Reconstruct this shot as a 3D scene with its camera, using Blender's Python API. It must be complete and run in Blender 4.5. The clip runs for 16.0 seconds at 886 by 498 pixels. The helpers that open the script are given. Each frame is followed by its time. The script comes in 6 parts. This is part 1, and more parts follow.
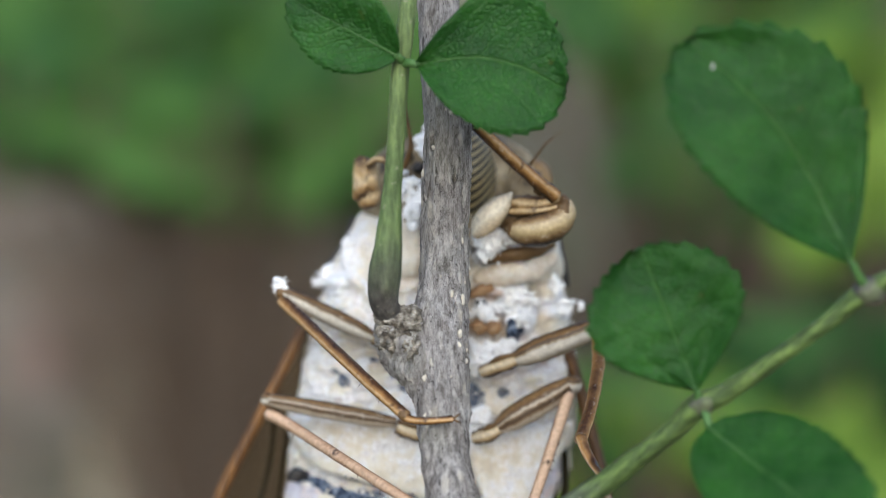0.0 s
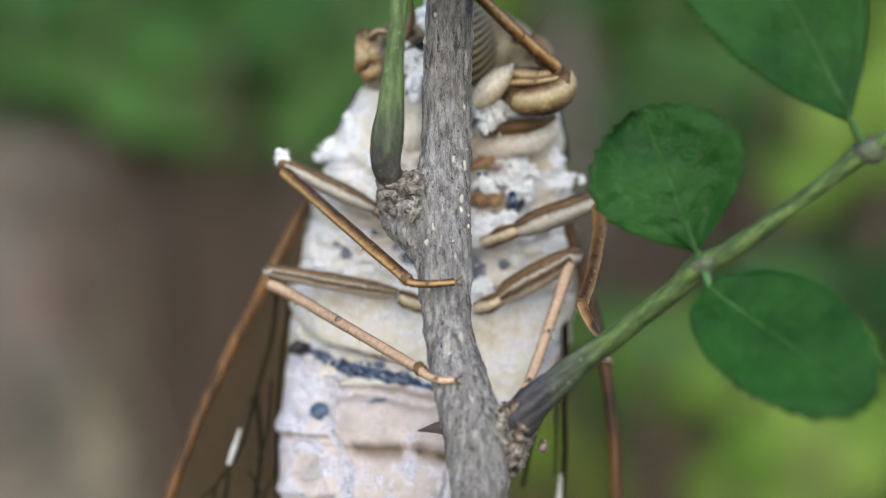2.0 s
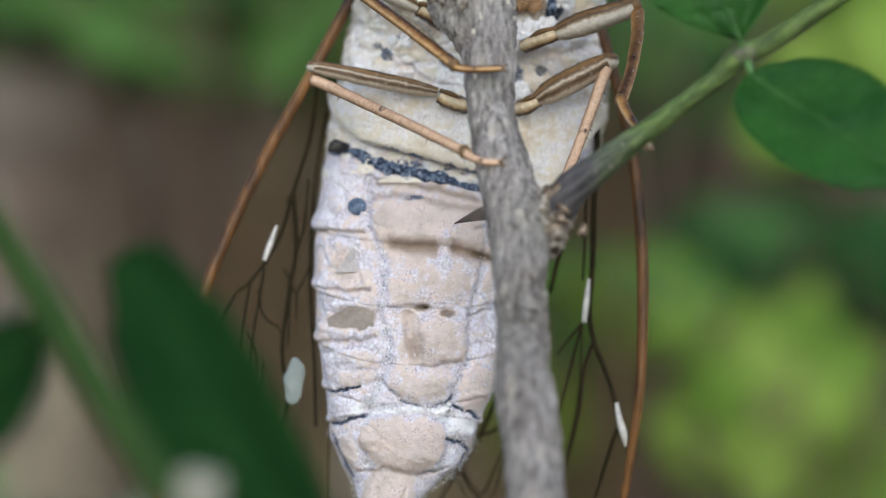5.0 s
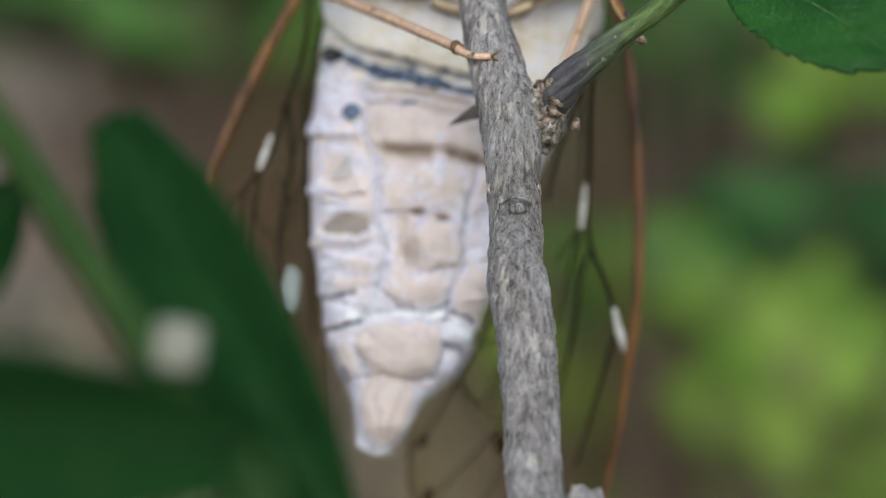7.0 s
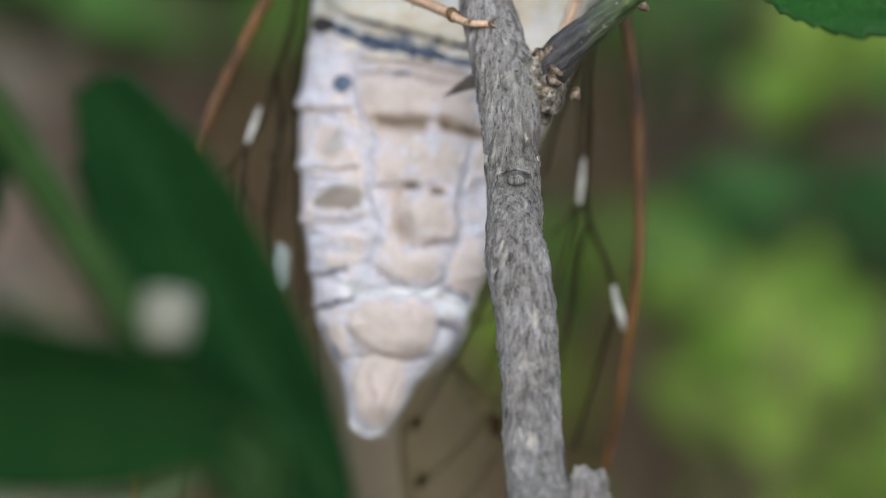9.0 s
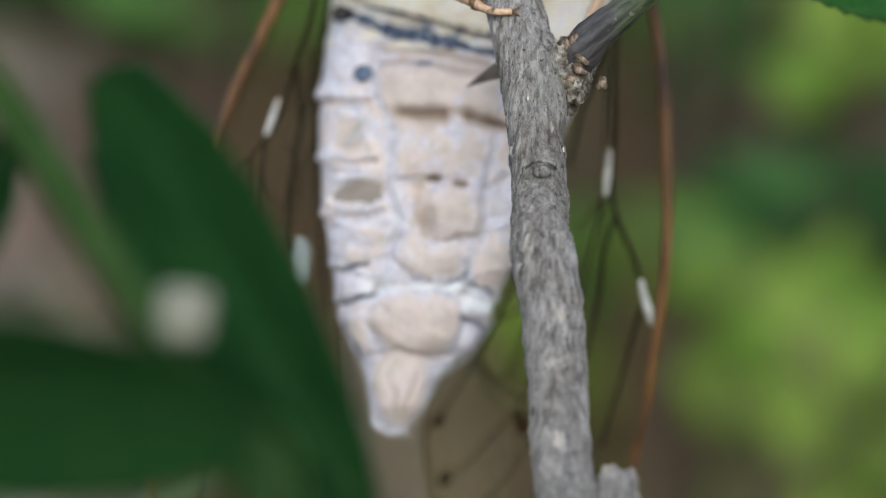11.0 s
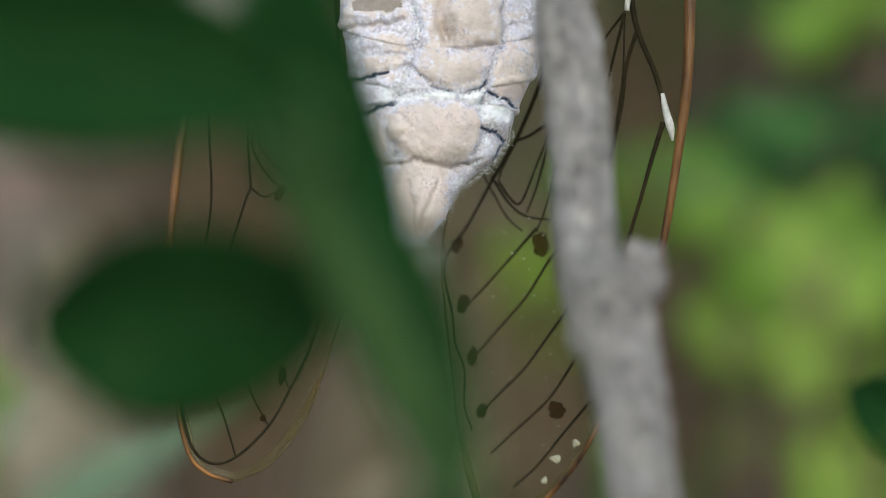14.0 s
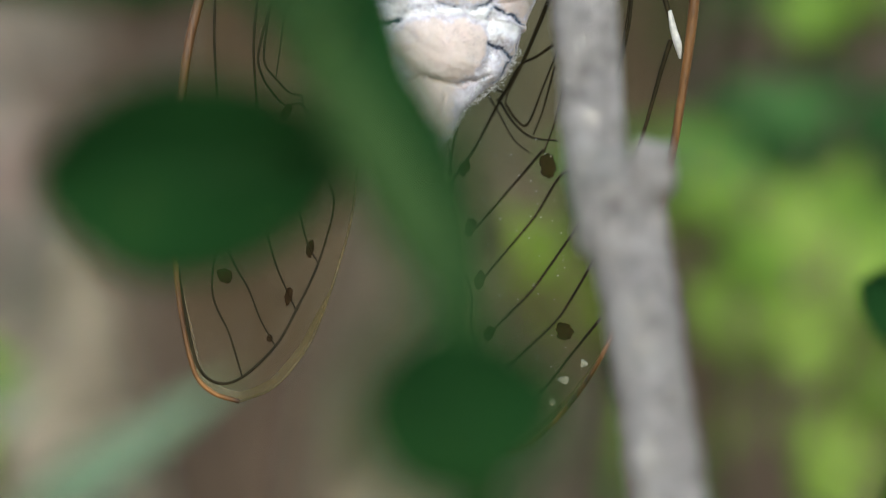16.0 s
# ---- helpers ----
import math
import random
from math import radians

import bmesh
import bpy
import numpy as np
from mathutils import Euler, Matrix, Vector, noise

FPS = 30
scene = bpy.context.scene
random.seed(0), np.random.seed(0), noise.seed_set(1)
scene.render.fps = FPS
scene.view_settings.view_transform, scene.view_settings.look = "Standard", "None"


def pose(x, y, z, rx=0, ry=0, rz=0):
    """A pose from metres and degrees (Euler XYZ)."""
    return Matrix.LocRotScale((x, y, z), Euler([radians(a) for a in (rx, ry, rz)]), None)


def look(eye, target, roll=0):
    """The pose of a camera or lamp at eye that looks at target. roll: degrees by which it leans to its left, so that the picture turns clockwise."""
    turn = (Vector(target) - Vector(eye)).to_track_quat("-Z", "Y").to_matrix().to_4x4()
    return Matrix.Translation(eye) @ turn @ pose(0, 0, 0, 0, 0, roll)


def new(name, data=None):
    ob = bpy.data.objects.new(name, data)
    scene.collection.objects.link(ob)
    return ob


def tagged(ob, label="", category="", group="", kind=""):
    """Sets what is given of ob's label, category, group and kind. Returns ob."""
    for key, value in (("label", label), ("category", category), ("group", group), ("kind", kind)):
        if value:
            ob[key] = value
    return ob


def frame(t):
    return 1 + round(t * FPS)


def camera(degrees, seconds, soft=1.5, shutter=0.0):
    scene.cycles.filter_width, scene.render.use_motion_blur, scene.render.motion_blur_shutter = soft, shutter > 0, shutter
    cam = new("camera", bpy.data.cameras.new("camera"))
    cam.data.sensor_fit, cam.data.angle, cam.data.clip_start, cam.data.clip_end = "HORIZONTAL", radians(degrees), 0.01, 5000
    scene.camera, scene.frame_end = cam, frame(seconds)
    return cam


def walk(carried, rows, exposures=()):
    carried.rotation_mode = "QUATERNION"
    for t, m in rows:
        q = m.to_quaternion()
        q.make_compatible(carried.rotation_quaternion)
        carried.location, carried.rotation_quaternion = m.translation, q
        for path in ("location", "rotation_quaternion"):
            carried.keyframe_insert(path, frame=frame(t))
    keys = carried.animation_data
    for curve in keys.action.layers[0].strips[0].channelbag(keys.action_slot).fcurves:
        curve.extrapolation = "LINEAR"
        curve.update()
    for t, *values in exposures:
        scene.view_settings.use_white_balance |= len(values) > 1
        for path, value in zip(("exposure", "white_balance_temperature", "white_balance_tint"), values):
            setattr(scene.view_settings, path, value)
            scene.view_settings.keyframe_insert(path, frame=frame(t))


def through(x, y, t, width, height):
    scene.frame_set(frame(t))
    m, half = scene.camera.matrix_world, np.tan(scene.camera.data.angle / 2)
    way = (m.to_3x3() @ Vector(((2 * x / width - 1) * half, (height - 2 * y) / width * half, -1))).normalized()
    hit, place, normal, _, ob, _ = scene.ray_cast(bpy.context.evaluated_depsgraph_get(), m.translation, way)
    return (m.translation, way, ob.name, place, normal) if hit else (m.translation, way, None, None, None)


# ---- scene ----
cam = camera(20.0, 16.0, soft=0.8)
# the lens is refocused by hand on the way: the point of focus travels between the bark and the shell
focus_point = new("focus_point")
focus_point.empty_display_size = 0.002
cam.data.dof.use_dof, cam.data.dof.focus_object, cam.data.dof.aperture_fstop = True, focus_point, 17.5
PATH = [
    (0, (0.01673, -0.17761, 0.40874), (0.01360, 0.02236, 0.41060), -0.97),
    (0.5, (0.01691, -0.17824, 0.40687), (0.01435, 0.02174, 0.40804), -0.95),
    (1, (0.01697, -0.17750, 0.40490), (0.01459, 0.02249, 0.40503), -0.92),
    (1.5, (0.01641, -0.17752, 0.40371), (0.01384, 0.02247, 0.40325), -0.98),
    (2, (0.01609, -0.17856, 0.40150), (0.01341, 0.02142, 0.40120), -0.89),
    (2.5, (0.01504, -0.18004, 0.39816), (0.01295, 0.01995, 0.39864), -0.69),
    (3, (0.01394, -0.18118, 0.39627), (0.01262, 0.01882, 0.39646), -0.38),
    (3.5, (0.01250, -0.18308, 0.39451), (0.01250, 0.01692, 0.39400), -0.18),
    (4, (0.01144, -0.18252, 0.39227), (0.01293, 0.01747, 0.39222), 0.04),
    (4.5, (0.00898, -0.18308, 0.38961), (0.01094, 0.01691, 0.38916), 0.70),
    (5, (0.00910, -0.18295, 0.38675), (0.01112, 0.01704, 0.38665), 0.89),
    (5.2, (0.00935, -0.18292, 0.38627), (0.01141, 0.01707, 0.38641), 1.02),
    (7.3, (0.01233, -0.18201, 0.37889), (0.01239, 0.01799, 0.37941), 0.29),
    (7.5, (0.01292, -0.18249, 0.37894), (0.01325, 0.01751, 0.37949), 0.25),
    (8, (0.01288, -0.18258, 0.37884), (0.01305, 0.01742, 0.37959), 0.14),
    (8.5, (0.01153, -0.17959, 0.37834), (0.01246, 0.02041, 0.37882), 0.21),
    (9, (0.01025, -0.17645, 0.37793), (0.01197, 0.02355, 0.37795), 0.29),
    (9.2, (0.00964, -0.17565, 0.37772), (0.01121, 0.02434, 0.37749), 0.28),
    (11.5, (0.01004, -0.17094, 0.37804), (0.00991, 0.02905, 0.37748), 0.08),
    (12, (0.00892, -0.16932, 0.37595), (0.00855, 0.03068, 0.37533), 0.11),
    (12.5, (0.00937, -0.16962, 0.37515), (0.00945, 0.03038, 0.37413), 0.13),
    (13, (0.00924, -0.16979, 0.37181), (0.00982, 0.03020, 0.37058), 0.39),
    (13.5, (0.00955, -0.17067, 0.36815), (0.00992, 0.02932, 0.36753), 0.27),
    (14, (0.00857, -0.17079, 0.36455), (0.00891, 0.02921, 0.36447), 0.29),
    (14.5, (0.00940, -0.17135, 0.36179), (0.00999, 0.02865, 0.36191), -0.00),
    (15, (0.00891, -0.16985, 0.35917), (0.01006, 0.03014, 0.35893), 0.12),
    (15.5, (0.00817, -0.17090, 0.35814), (0.00914, 0.02909, 0.35830), 0.25),
    (16, (0.00832, -0.17006, 0.35805), (0.00842, 0.02994, 0.35894), 0.15),
]
walk(cam, [(t, look(eye, target, roll)) for t, eye, target, roll in PATH], exposures=[(0, 0.50, 6120, 8), (1.5, 0.48, 6150, 8), (3.5, 0.36, 6150, 8), (12.5, 0.30, 6200, 5), (14.0, 0.42, 6300, 3), (15.0, 0.56, 6350, 3), (16.0, 0.74, 6350, 3.5)])

# ---- light ----
SUN_UP, SUN_ROUND = radians(23), radians(178)
world = bpy.data.worlds.new("sky")
scene.world = world
world.use_nodes = True
sky = world.node_tree.nodes.new("ShaderNodeTexSky")
sky.sky_type, sky.sun_disc, sky.sun_elevation, sky.sun_rotation = "NISHITA", False, SUN_UP, SUN_ROUND
world.node_tree.links.new(sky.outputs[0], world.node_tree.nodes["Background"].inputs[0])
world.node_tree.nodes["Background"].inputs[1].default_value = 0.14
sun_way = Vector((math.sin(SUN_ROUND) * math.cos(SUN_UP), math.cos(SUN_ROUND) * math.cos(SUN_UP), math.sin(SUN_UP)))
sun = new("sun", bpy.data.lights.new("sun", "SUN"))
sun.data.energy, sun.data.angle, sun.data.color = 2.3, radians(85), (1.0, 0.98, 0.95)
sun.matrix_world = look(sun_way * 5, (0, 0, 0))


# ---- tools: the plan is in millimetres, with its origin 0.4 m over the ground ----
LIFT = 400.0
ORIGIN = {}


def place(x, y, z):
    return Vector((x, y, z + LIFT)) * 0.001


def thing(name, base, label, category, group=""):
    """An empty at the thing's base."""
    ob = new(name)
    ob.empty_display_size = 0.01
    ob.location = place(*base)
    ORIGIN[ob.name] = ob.location.copy()
    return tagged(ob, label, category, group)


def part(name, bm, material, parent=None, label="", smooth=True):
    """Links a bmesh, drawn in the plan, as one mesh object under a thing or a part."""
    for v in bm.verts:
        v.co = place(*v.co)
    mid = Vector((0, 0, 0))
    for v in bm.verts:
        mid += v.co
    mid /= max(1, len(bm.verts))
    for v in bm.verts:
        v.co -= mid
    me = bpy.data.meshes.new(name)
    bm.normal_update()
    bm.to_mesh(me)
    bm.free()
    me.materials.append(material)
    if smooth:
        me.shade_smooth()
    ob = new(name, me)
    ORIGIN[ob.name] = mid
    ob.location = mid
    if parent:
        ob.parent = parent
        ob.location = mid - ORIGIN[parent.name]
    return tagged(ob, label)


def spline(points, steps=6):
    """A smooth line (Catmull-Rom) through points of any number of values."""
    p = [np.array(q, float) for q in points]
    p = [2 * p[0] - p[1]] + p + [2 * p[-1] - p[-2]]
    out = []
    for a, b, c, d in zip(p, p[1:], p[2:], p[3:]):
        for k in range(steps):
            t = k / steps
            out.append(0.5 * (2 * b + (c - a) * t + (2 * a - 5 * b + 4 * c - d) * t * t + (3 * b - a - 3 * c + d) * t**3))
    return out + [p[-2]]


def tube(bm, rows, sides=10, steps=6, rough=0.0, grain=1.0, flat=1.0, spread=None):
    """A tapered rod along rows of x, y, z, radius."""
    line = spline(rows, steps) if steps > 1 else [np.array(r, float) for r in rows]
    band = bm.verts.layers.float_color.get("band") or bm.verts.layers.float_color.new("band")
    side = Vector((0.13, -1, 0.07))
    rings = []
    for i, r in enumerate(line):
        a, b = line[max(0, i - 1)], line[min(len(line) - 1, i + 1)]
        way = Vector(b[:3] - a[:3]).normalized()
        side = (side - way * side.dot(way)).normalized()
        over = way.cross(side)
        ring = []
        for k in range(sides):
            ang = 2 * math.pi * k / sides
            n = side * math.cos(ang) * flat + over * math.sin(ang)
            at = Vector(r[:3])
            rad = max(0.01, r[3])
            if rough:
                q = at + n * rad
                rad *= 1 + rough * (noise.noise(Vector((q.x * grain, q.y * grain, q.z * grain * 0.35))) + 0.6 * noise.noise(q * grain * 2.7))
            v = bm.verts.new(at + n * rad)
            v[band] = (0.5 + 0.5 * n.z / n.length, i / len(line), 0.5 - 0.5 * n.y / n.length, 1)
            ring.append(v)
        rings.append(ring)
    for a, b in zip(rings, rings[1:]):
        for k in range(sides):
            bm.faces.new((a[k], a[(k + 1) % sides], b[(k + 1) % sides], b[k]))
    bm.faces.new(rings[0][::-1])
    bm.faces.new(rings[-1])
    return bm


def rod(rows, **more):
    return tube(bmesh.new(), rows, **more)


def lump(bm, at, size, rough=0.25, grain=1.0, detail=2, turn=None):
    """An uneven pebble-like form; size is its three half-axes."""
    band = bm.verts.layers.float_color.get("band") or bm.verts.layers.float_color.new("band")
    got = bmesh.ops.create_icosphere(bm, subdivisions=detail, radius=1.0)["verts"]
    turn = turn or Matrix.Identity(3)
    for v in got:
        n = v.co.copy()
        way = turn @ n
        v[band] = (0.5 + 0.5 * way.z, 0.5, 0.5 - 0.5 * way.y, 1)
        q = Vector((n.x * size[0], n.y * size[1], n.z * size[2]))
        k = 1 + rough * noise.noise((q + Vector(at)) * grain) + rough * 0.5 * noise.noise((q + Vector(at)) * grain * 2.9)
        v.co = turn @ (q * k) + Vector(at)
    return bm


# ---- materials ----
def shader(name):
    m = bpy.data.materials.new(name)
    m.use_nodes = True
    nt = m.node_tree
    return m, nt, nt.nodes["Principled BSDF"]


def node(nt, kind, **ins):
    n = nt.nodes.new(kind)
    for k, v in ins.items():
        k = k.replace("_", " ")
        if hasattr(v, "links"):
            nt.links.new(v, n.inputs[k])
        else:
            n.inputs[k].default_value = v
    return n


def ramp(nt, fac, stops):
    r = nt.nodes.new("ShaderNodeValToRGB")
    nt.links.new(fac, r.inputs[0])
    el = r.color_ramp.elements
    while len(el) < len(stops):
        el.new(0.5)
    for e, (pos, col) in zip(el, stops):
        e.position = pos
        e.color = (*col, 1) if len(col) == 3 else col
    return r.outputs[0]


def mixed(nt, fac, a, b, mode="MIX"):
    n = nt.nodes.new("ShaderNodeMix")
    n.data_type, n.blend_type = "RGBA", mode
    for sock, v in ((n.inputs[0], fac), (n.inputs[6], a), (n.inputs[7], b)):
        if hasattr(v, "links"):
            nt.links.new(v, sock)
        else:
            sock.default_value = v if not isinstance(v, tuple) or len(v) == 4 else (*v, 1)
    return n.outputs[2]


def coords(nt, stretch=(1, 1, 1)):
    tc = nt.nodes.new("ShaderNodeTexCoord")
    mp = nt.nodes.new("ShaderNodeMapping")
    mp.inputs["Scale"].default_value = stretch
    nt.links.new(tc.outputs["Object"], mp.inputs[0])
    return mp.outputs[0]


def noisy(nt, vec, scale, detail=4.0, rough=0.6):
    n = node(nt, "ShaderNodeTexNoise", Vector=vec, Scale=scale, Detail=detail, Roughness=rough)
    return n.outputs[0]


def bump(nt, bsdf, height, strength, distance):
    b = nt.nodes.new("ShaderNodeBump")
    b.inputs["Strength"].default_value, b.inputs["Distance"].default_value = strength, distance
    nt.links.new(height, b.inputs["Height"])
    nt.links.new(b.outputs[0], bsdf.inputs["Normal"])


def skin(name, stops, scale, fine, roughness=0.5, relief=0.3, depth=0.0002, speck=None, speck_size=0.0, soft=0.0, stretch=(1, 1, 1)):
    """A mottled surface: broad patches by the stops, fine grain over them, and specks."""
    m, nt, b = shader(name)
    vec = coords(nt, stretch)
    col = ramp(nt, noisy(nt, vec, scale), stops)
    grain = noisy(nt, vec, fine, 3.0)
    col = mixed(nt, 0.55, col, ramp(nt, grain, [(0.3, (0.72, 0.72, 0.72)), (0.7, (1.12, 1.12, 1.12))]), "MULTIPLY")
    if speck:
        v = node(nt, "ShaderNodeTexNoise", Vector=vec, Scale=speck_size, Detail=2.0).outputs[0]
        col = mixed(nt, ramp(nt, v, [(0.64, (0, 0, 0)), (0.72, (1, 1, 1))]), col, speck)
    nt.links.new(col, b.inputs["Base Color"])
    b.inputs["Roughness"].default_value = roughness
    b.inputs["Specular IOR Level"].default_value = 0.35
    if soft:
        b.inputs["Subsurface Weight"].default_value = soft
        b.inputs["Subsurface Radius"].default_value = (0.001, 0.0007, 0.0005)
        b.inputs["Subsurface Scale"].default_value = 0.4
    bump(nt, b, grain, relief, depth)
    return m


def leaf_skin(name, dark, light, vein, veins=6.0, through=0.25, gloss=0.42, shine=0.2):
    """Leaf: the colour between two greens, pale veins along the blade's own coordinates, light through the blade."""
    m, nt, b = shader(name)
    uv = nt.nodes.new("ShaderNodeUVMap")
    uv.uv_map = "blade"
    sep = nt.nodes.new("ShaderNodeSeparateXYZ")
    nt.links.new(uv.outputs[0], sep.inputs[0])

    def calc(op, a, b2=None):
        n = nt.nodes.new("ShaderNodeMath")
        n.operation = op
        for s, v in zip(n.inputs, (a, b2)):
            if v is None:
                continue
            if hasattr(v, "links"):
                nt.links.new(v, s)
            else:
                s.default_value = v
        return n.outputs[0]

    across = calc("ABSOLUTE", sep.outputs[1])
    vec = coords(nt)
    wob = calc("MULTIPLY", noisy(nt, vec, 300.0, 3.0), 0.3)
    phase = calc("ADD", calc("SUBTRACT", sep.outputs[0], calc("MULTIPLY", across, 0.42)), wob)
    comb = calc("PINGPONG", calc("MULTIPLY", phase, veins), 0.5)
    side = ramp(nt, comb, [(0.0, (1, 1, 1)), (0.11, (0, 0, 0))])
    mid = ramp(nt, across, [(0.0, (1, 1, 1)), (0.035, (0, 0, 0))])
    col = ramp(nt, noisy(nt, vec, 180.0, 5.0), [(0.32, dark), (0.7, light)])
    net = node(nt, "ShaderNodeTexVoronoi", Vector=vec, Scale=2800.0)
    net.feature = "DISTANCE_TO_EDGE"
    cells = ramp(nt, net.outputs[0], [(0.0, (0.62, 0.67, 0.58)), (0.2, (1.18, 1.18, 1.18))])
    col = mixed(nt, 0.6, col, cells, "MULTIPLY")
    col = mixed(nt, calc("MULTIPLY", side, 0.13), col, vein)
    col = mixed(nt, calc("MULTIPLY", mid, 0.5), col, vein)
    flecks = ramp(nt, noisy(nt, coords(nt, (1, 1, 0.35)), 3600.0, 2.0), [(0.66, (0, 0, 0)), (0.72, (1, 1, 1))])
    col = mixed(nt, calc("MULTIPLY", flecks, 0.3), col, vein)
    spots = ramp(nt, noisy(nt, vec, 620.0, 2.0), [(0.70, (0, 0, 0)), (0.76, (1, 1, 1))])
    col = mixed(nt, calc("MULTIPLY", spots, 0.35), col, (0.12, 0.10, 0.03))
    nt.links.new(col, b.inputs["Base Color"])
    b.inputs["Roughness"].default_value = gloss
    b.inputs["Specular IOR Level"].default_value = shine
    height = calc("SUBTRACT", calc("ADD", noisy(nt, vec, 900.0, 3.0), calc("MULTIPLY", noisy(nt, vec, 380.0, 2.0), 0.5)), calc("ADD", calc("MULTIPLY", side, 0.4), calc("MULTIPLY", mid, 1.4)))
    bump(nt, b, calc("ADD", height, calc("MULTIPLY", net.outputs[0], 1.2)), 0.48, 0.0003)
    tr = nt.nodes.new("ShaderNodeBsdfTranslucent")
    nt.links.new(mixed(nt, 0.5, col, (0.16, 0.34, 0.02), "MIX"), tr.inputs[0])
    ms = nt.nodes.new("ShaderNodeMixShader")
    ms.inputs[0].default_value = through
    nt.links.new(b.outputs[0], ms.inputs[1])
    nt.links.new(tr.outputs[0], ms.inputs[2])
    nt.links.new(ms.outputs[0], nt.nodes["Material Output"].inputs[0])
    return m


def bark_skin(name):
    """Grey bark with long dark cracks, silvery flakes and pale raised pores."""
    m, nt, b = shader(name)
    vec = coords(nt, (1, 1, 0.24))
    fine = noisy(nt, vec, 2300.0, 9.0, 0.84)
    col = ramp(nt, fine, [(0.36, (0.11, 0.094, 0.086)), (0.45, (0.33, 0.308, 0.30)), (0.515, (0.52, 0.50, 0.50)), (0.60, (0.78, 0.76, 0.75))])
    flakes = ramp(nt, noisy(nt, coords(nt, (1, 1, 0.42)), 1900.0, 3.0, 0.6), [(0.58, (0, 0, 0)), (0.66, (0.6, 0.6, 0.6))])
    col = mixed(nt, flakes, col, (0.66, 0.64, 0.61))
    crack = ramp(nt, noisy(nt, coords(nt, (1, 1, 0.10)), 2100.0, 6.0, 0.7), [(0.345, (0.9, 0.9, 0.9)), (0.40, (0, 0, 0))])
    col = mixed(nt, crack, col, (0.06, 0.048, 0.042))
    broad = ramp(nt, noisy(nt, coords(nt), 260.0, 4.0), [(0.35, (0.70, 0.67, 0.63)), (0.65, (1.20, 1.19, 1.20))])
    col = mixed(nt, 0.9, col, broad, "MULTIPLY")
    specks = ramp(nt, noisy(nt, coords(nt, (1, 1, 0.6)), 5200.0, 2.0), [(0.66, (0, 0, 0)), (0.70, (0.8, 0.8, 0.8))])
    col = mixed(nt, specks, col, (0.05, 0.04, 0.035))
    pores = node(nt, "ShaderNodeTexVoronoi", Vector=coords(nt, (1, 1, 0.5)), Scale=640.0, Randomness=1.0)
    spot = ramp(nt, pores.outputs["Distance"], [(0.15, (0.5, 0.5, 0.5)), (0.26, (0, 0, 0))])
    col = mixed(nt, spot, col, (0.64, 0.59, 0.50))
    green = ramp(nt, noisy(nt, coords(nt), 130.0, 3.0), [(0.54, (0, 0, 0)), (0.72, (0.5, 0.5, 0.5))])
    col = mixed(nt, green, col, (0.20, 0.21, 0.14))
    nt.links.new(col, b.inputs["Base Color"])
    b.inputs["Roughness"].default_value = 0.72
    b.inputs["Specular IOR Level"].default_value = 0.3
    bump(nt, b, mixed(nt, crack, mixed(nt, flakes, mixed(nt, spot, fine, (0.9, 0.9, 0.9)), (0.75, 0.75, 0.75)), (0.1, 0.1, 0.1)), 1.0, 0.0007)
    return m


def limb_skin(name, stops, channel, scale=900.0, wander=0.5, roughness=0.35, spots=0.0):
    """Horn of a limb: its own tones, on the shins also a painted highlight, that run along it, from one side to the
    other (channel 0: low to high, 2: rim to front), unevenly.
    """
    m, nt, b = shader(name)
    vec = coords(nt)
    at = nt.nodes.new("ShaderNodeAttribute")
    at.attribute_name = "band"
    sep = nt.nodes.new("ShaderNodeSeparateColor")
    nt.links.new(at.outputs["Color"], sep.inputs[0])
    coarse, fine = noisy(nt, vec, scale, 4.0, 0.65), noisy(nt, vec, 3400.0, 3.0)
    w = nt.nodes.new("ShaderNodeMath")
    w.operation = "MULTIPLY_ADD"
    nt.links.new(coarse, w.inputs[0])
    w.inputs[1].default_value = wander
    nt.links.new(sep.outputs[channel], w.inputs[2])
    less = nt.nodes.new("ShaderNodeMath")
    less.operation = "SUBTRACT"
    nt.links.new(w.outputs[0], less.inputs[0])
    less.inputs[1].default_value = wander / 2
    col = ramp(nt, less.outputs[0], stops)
    col = mixed(nt, 0.7, col, ramp(nt, fine, [(0.3, (0.68, 0.66, 0.64)), (0.7, (1.2, 1.2, 1.2))]), "MULTIPLY")
    if spots:
        dark = ramp(nt, noisy(nt, vec, 620.0, 2.0), [(0.62, (0, 0, 0)), (0.67, (spots, spots, spots))])
        col = mixed(nt, dark, col, (0.03, 0.012, 0.006))
    dust = ramp(nt, noisy(nt, vec, 1500.0, 4.0, 0.7), [(0.60, (0, 0, 0)), (0.74, (0.5, 0.5, 0.5))])
    col = mixed(nt, dust, col, (0.62, 0.56, 0.48))
    nt.links.new(col, b.inputs["Base Color"])
    b.inputs["Roughness"].default_value = roughness
    b.inputs["Specular IOR Level"].default_value = 0.4
    bump(nt, b, fine, 0.4, 0.00015)
    return m


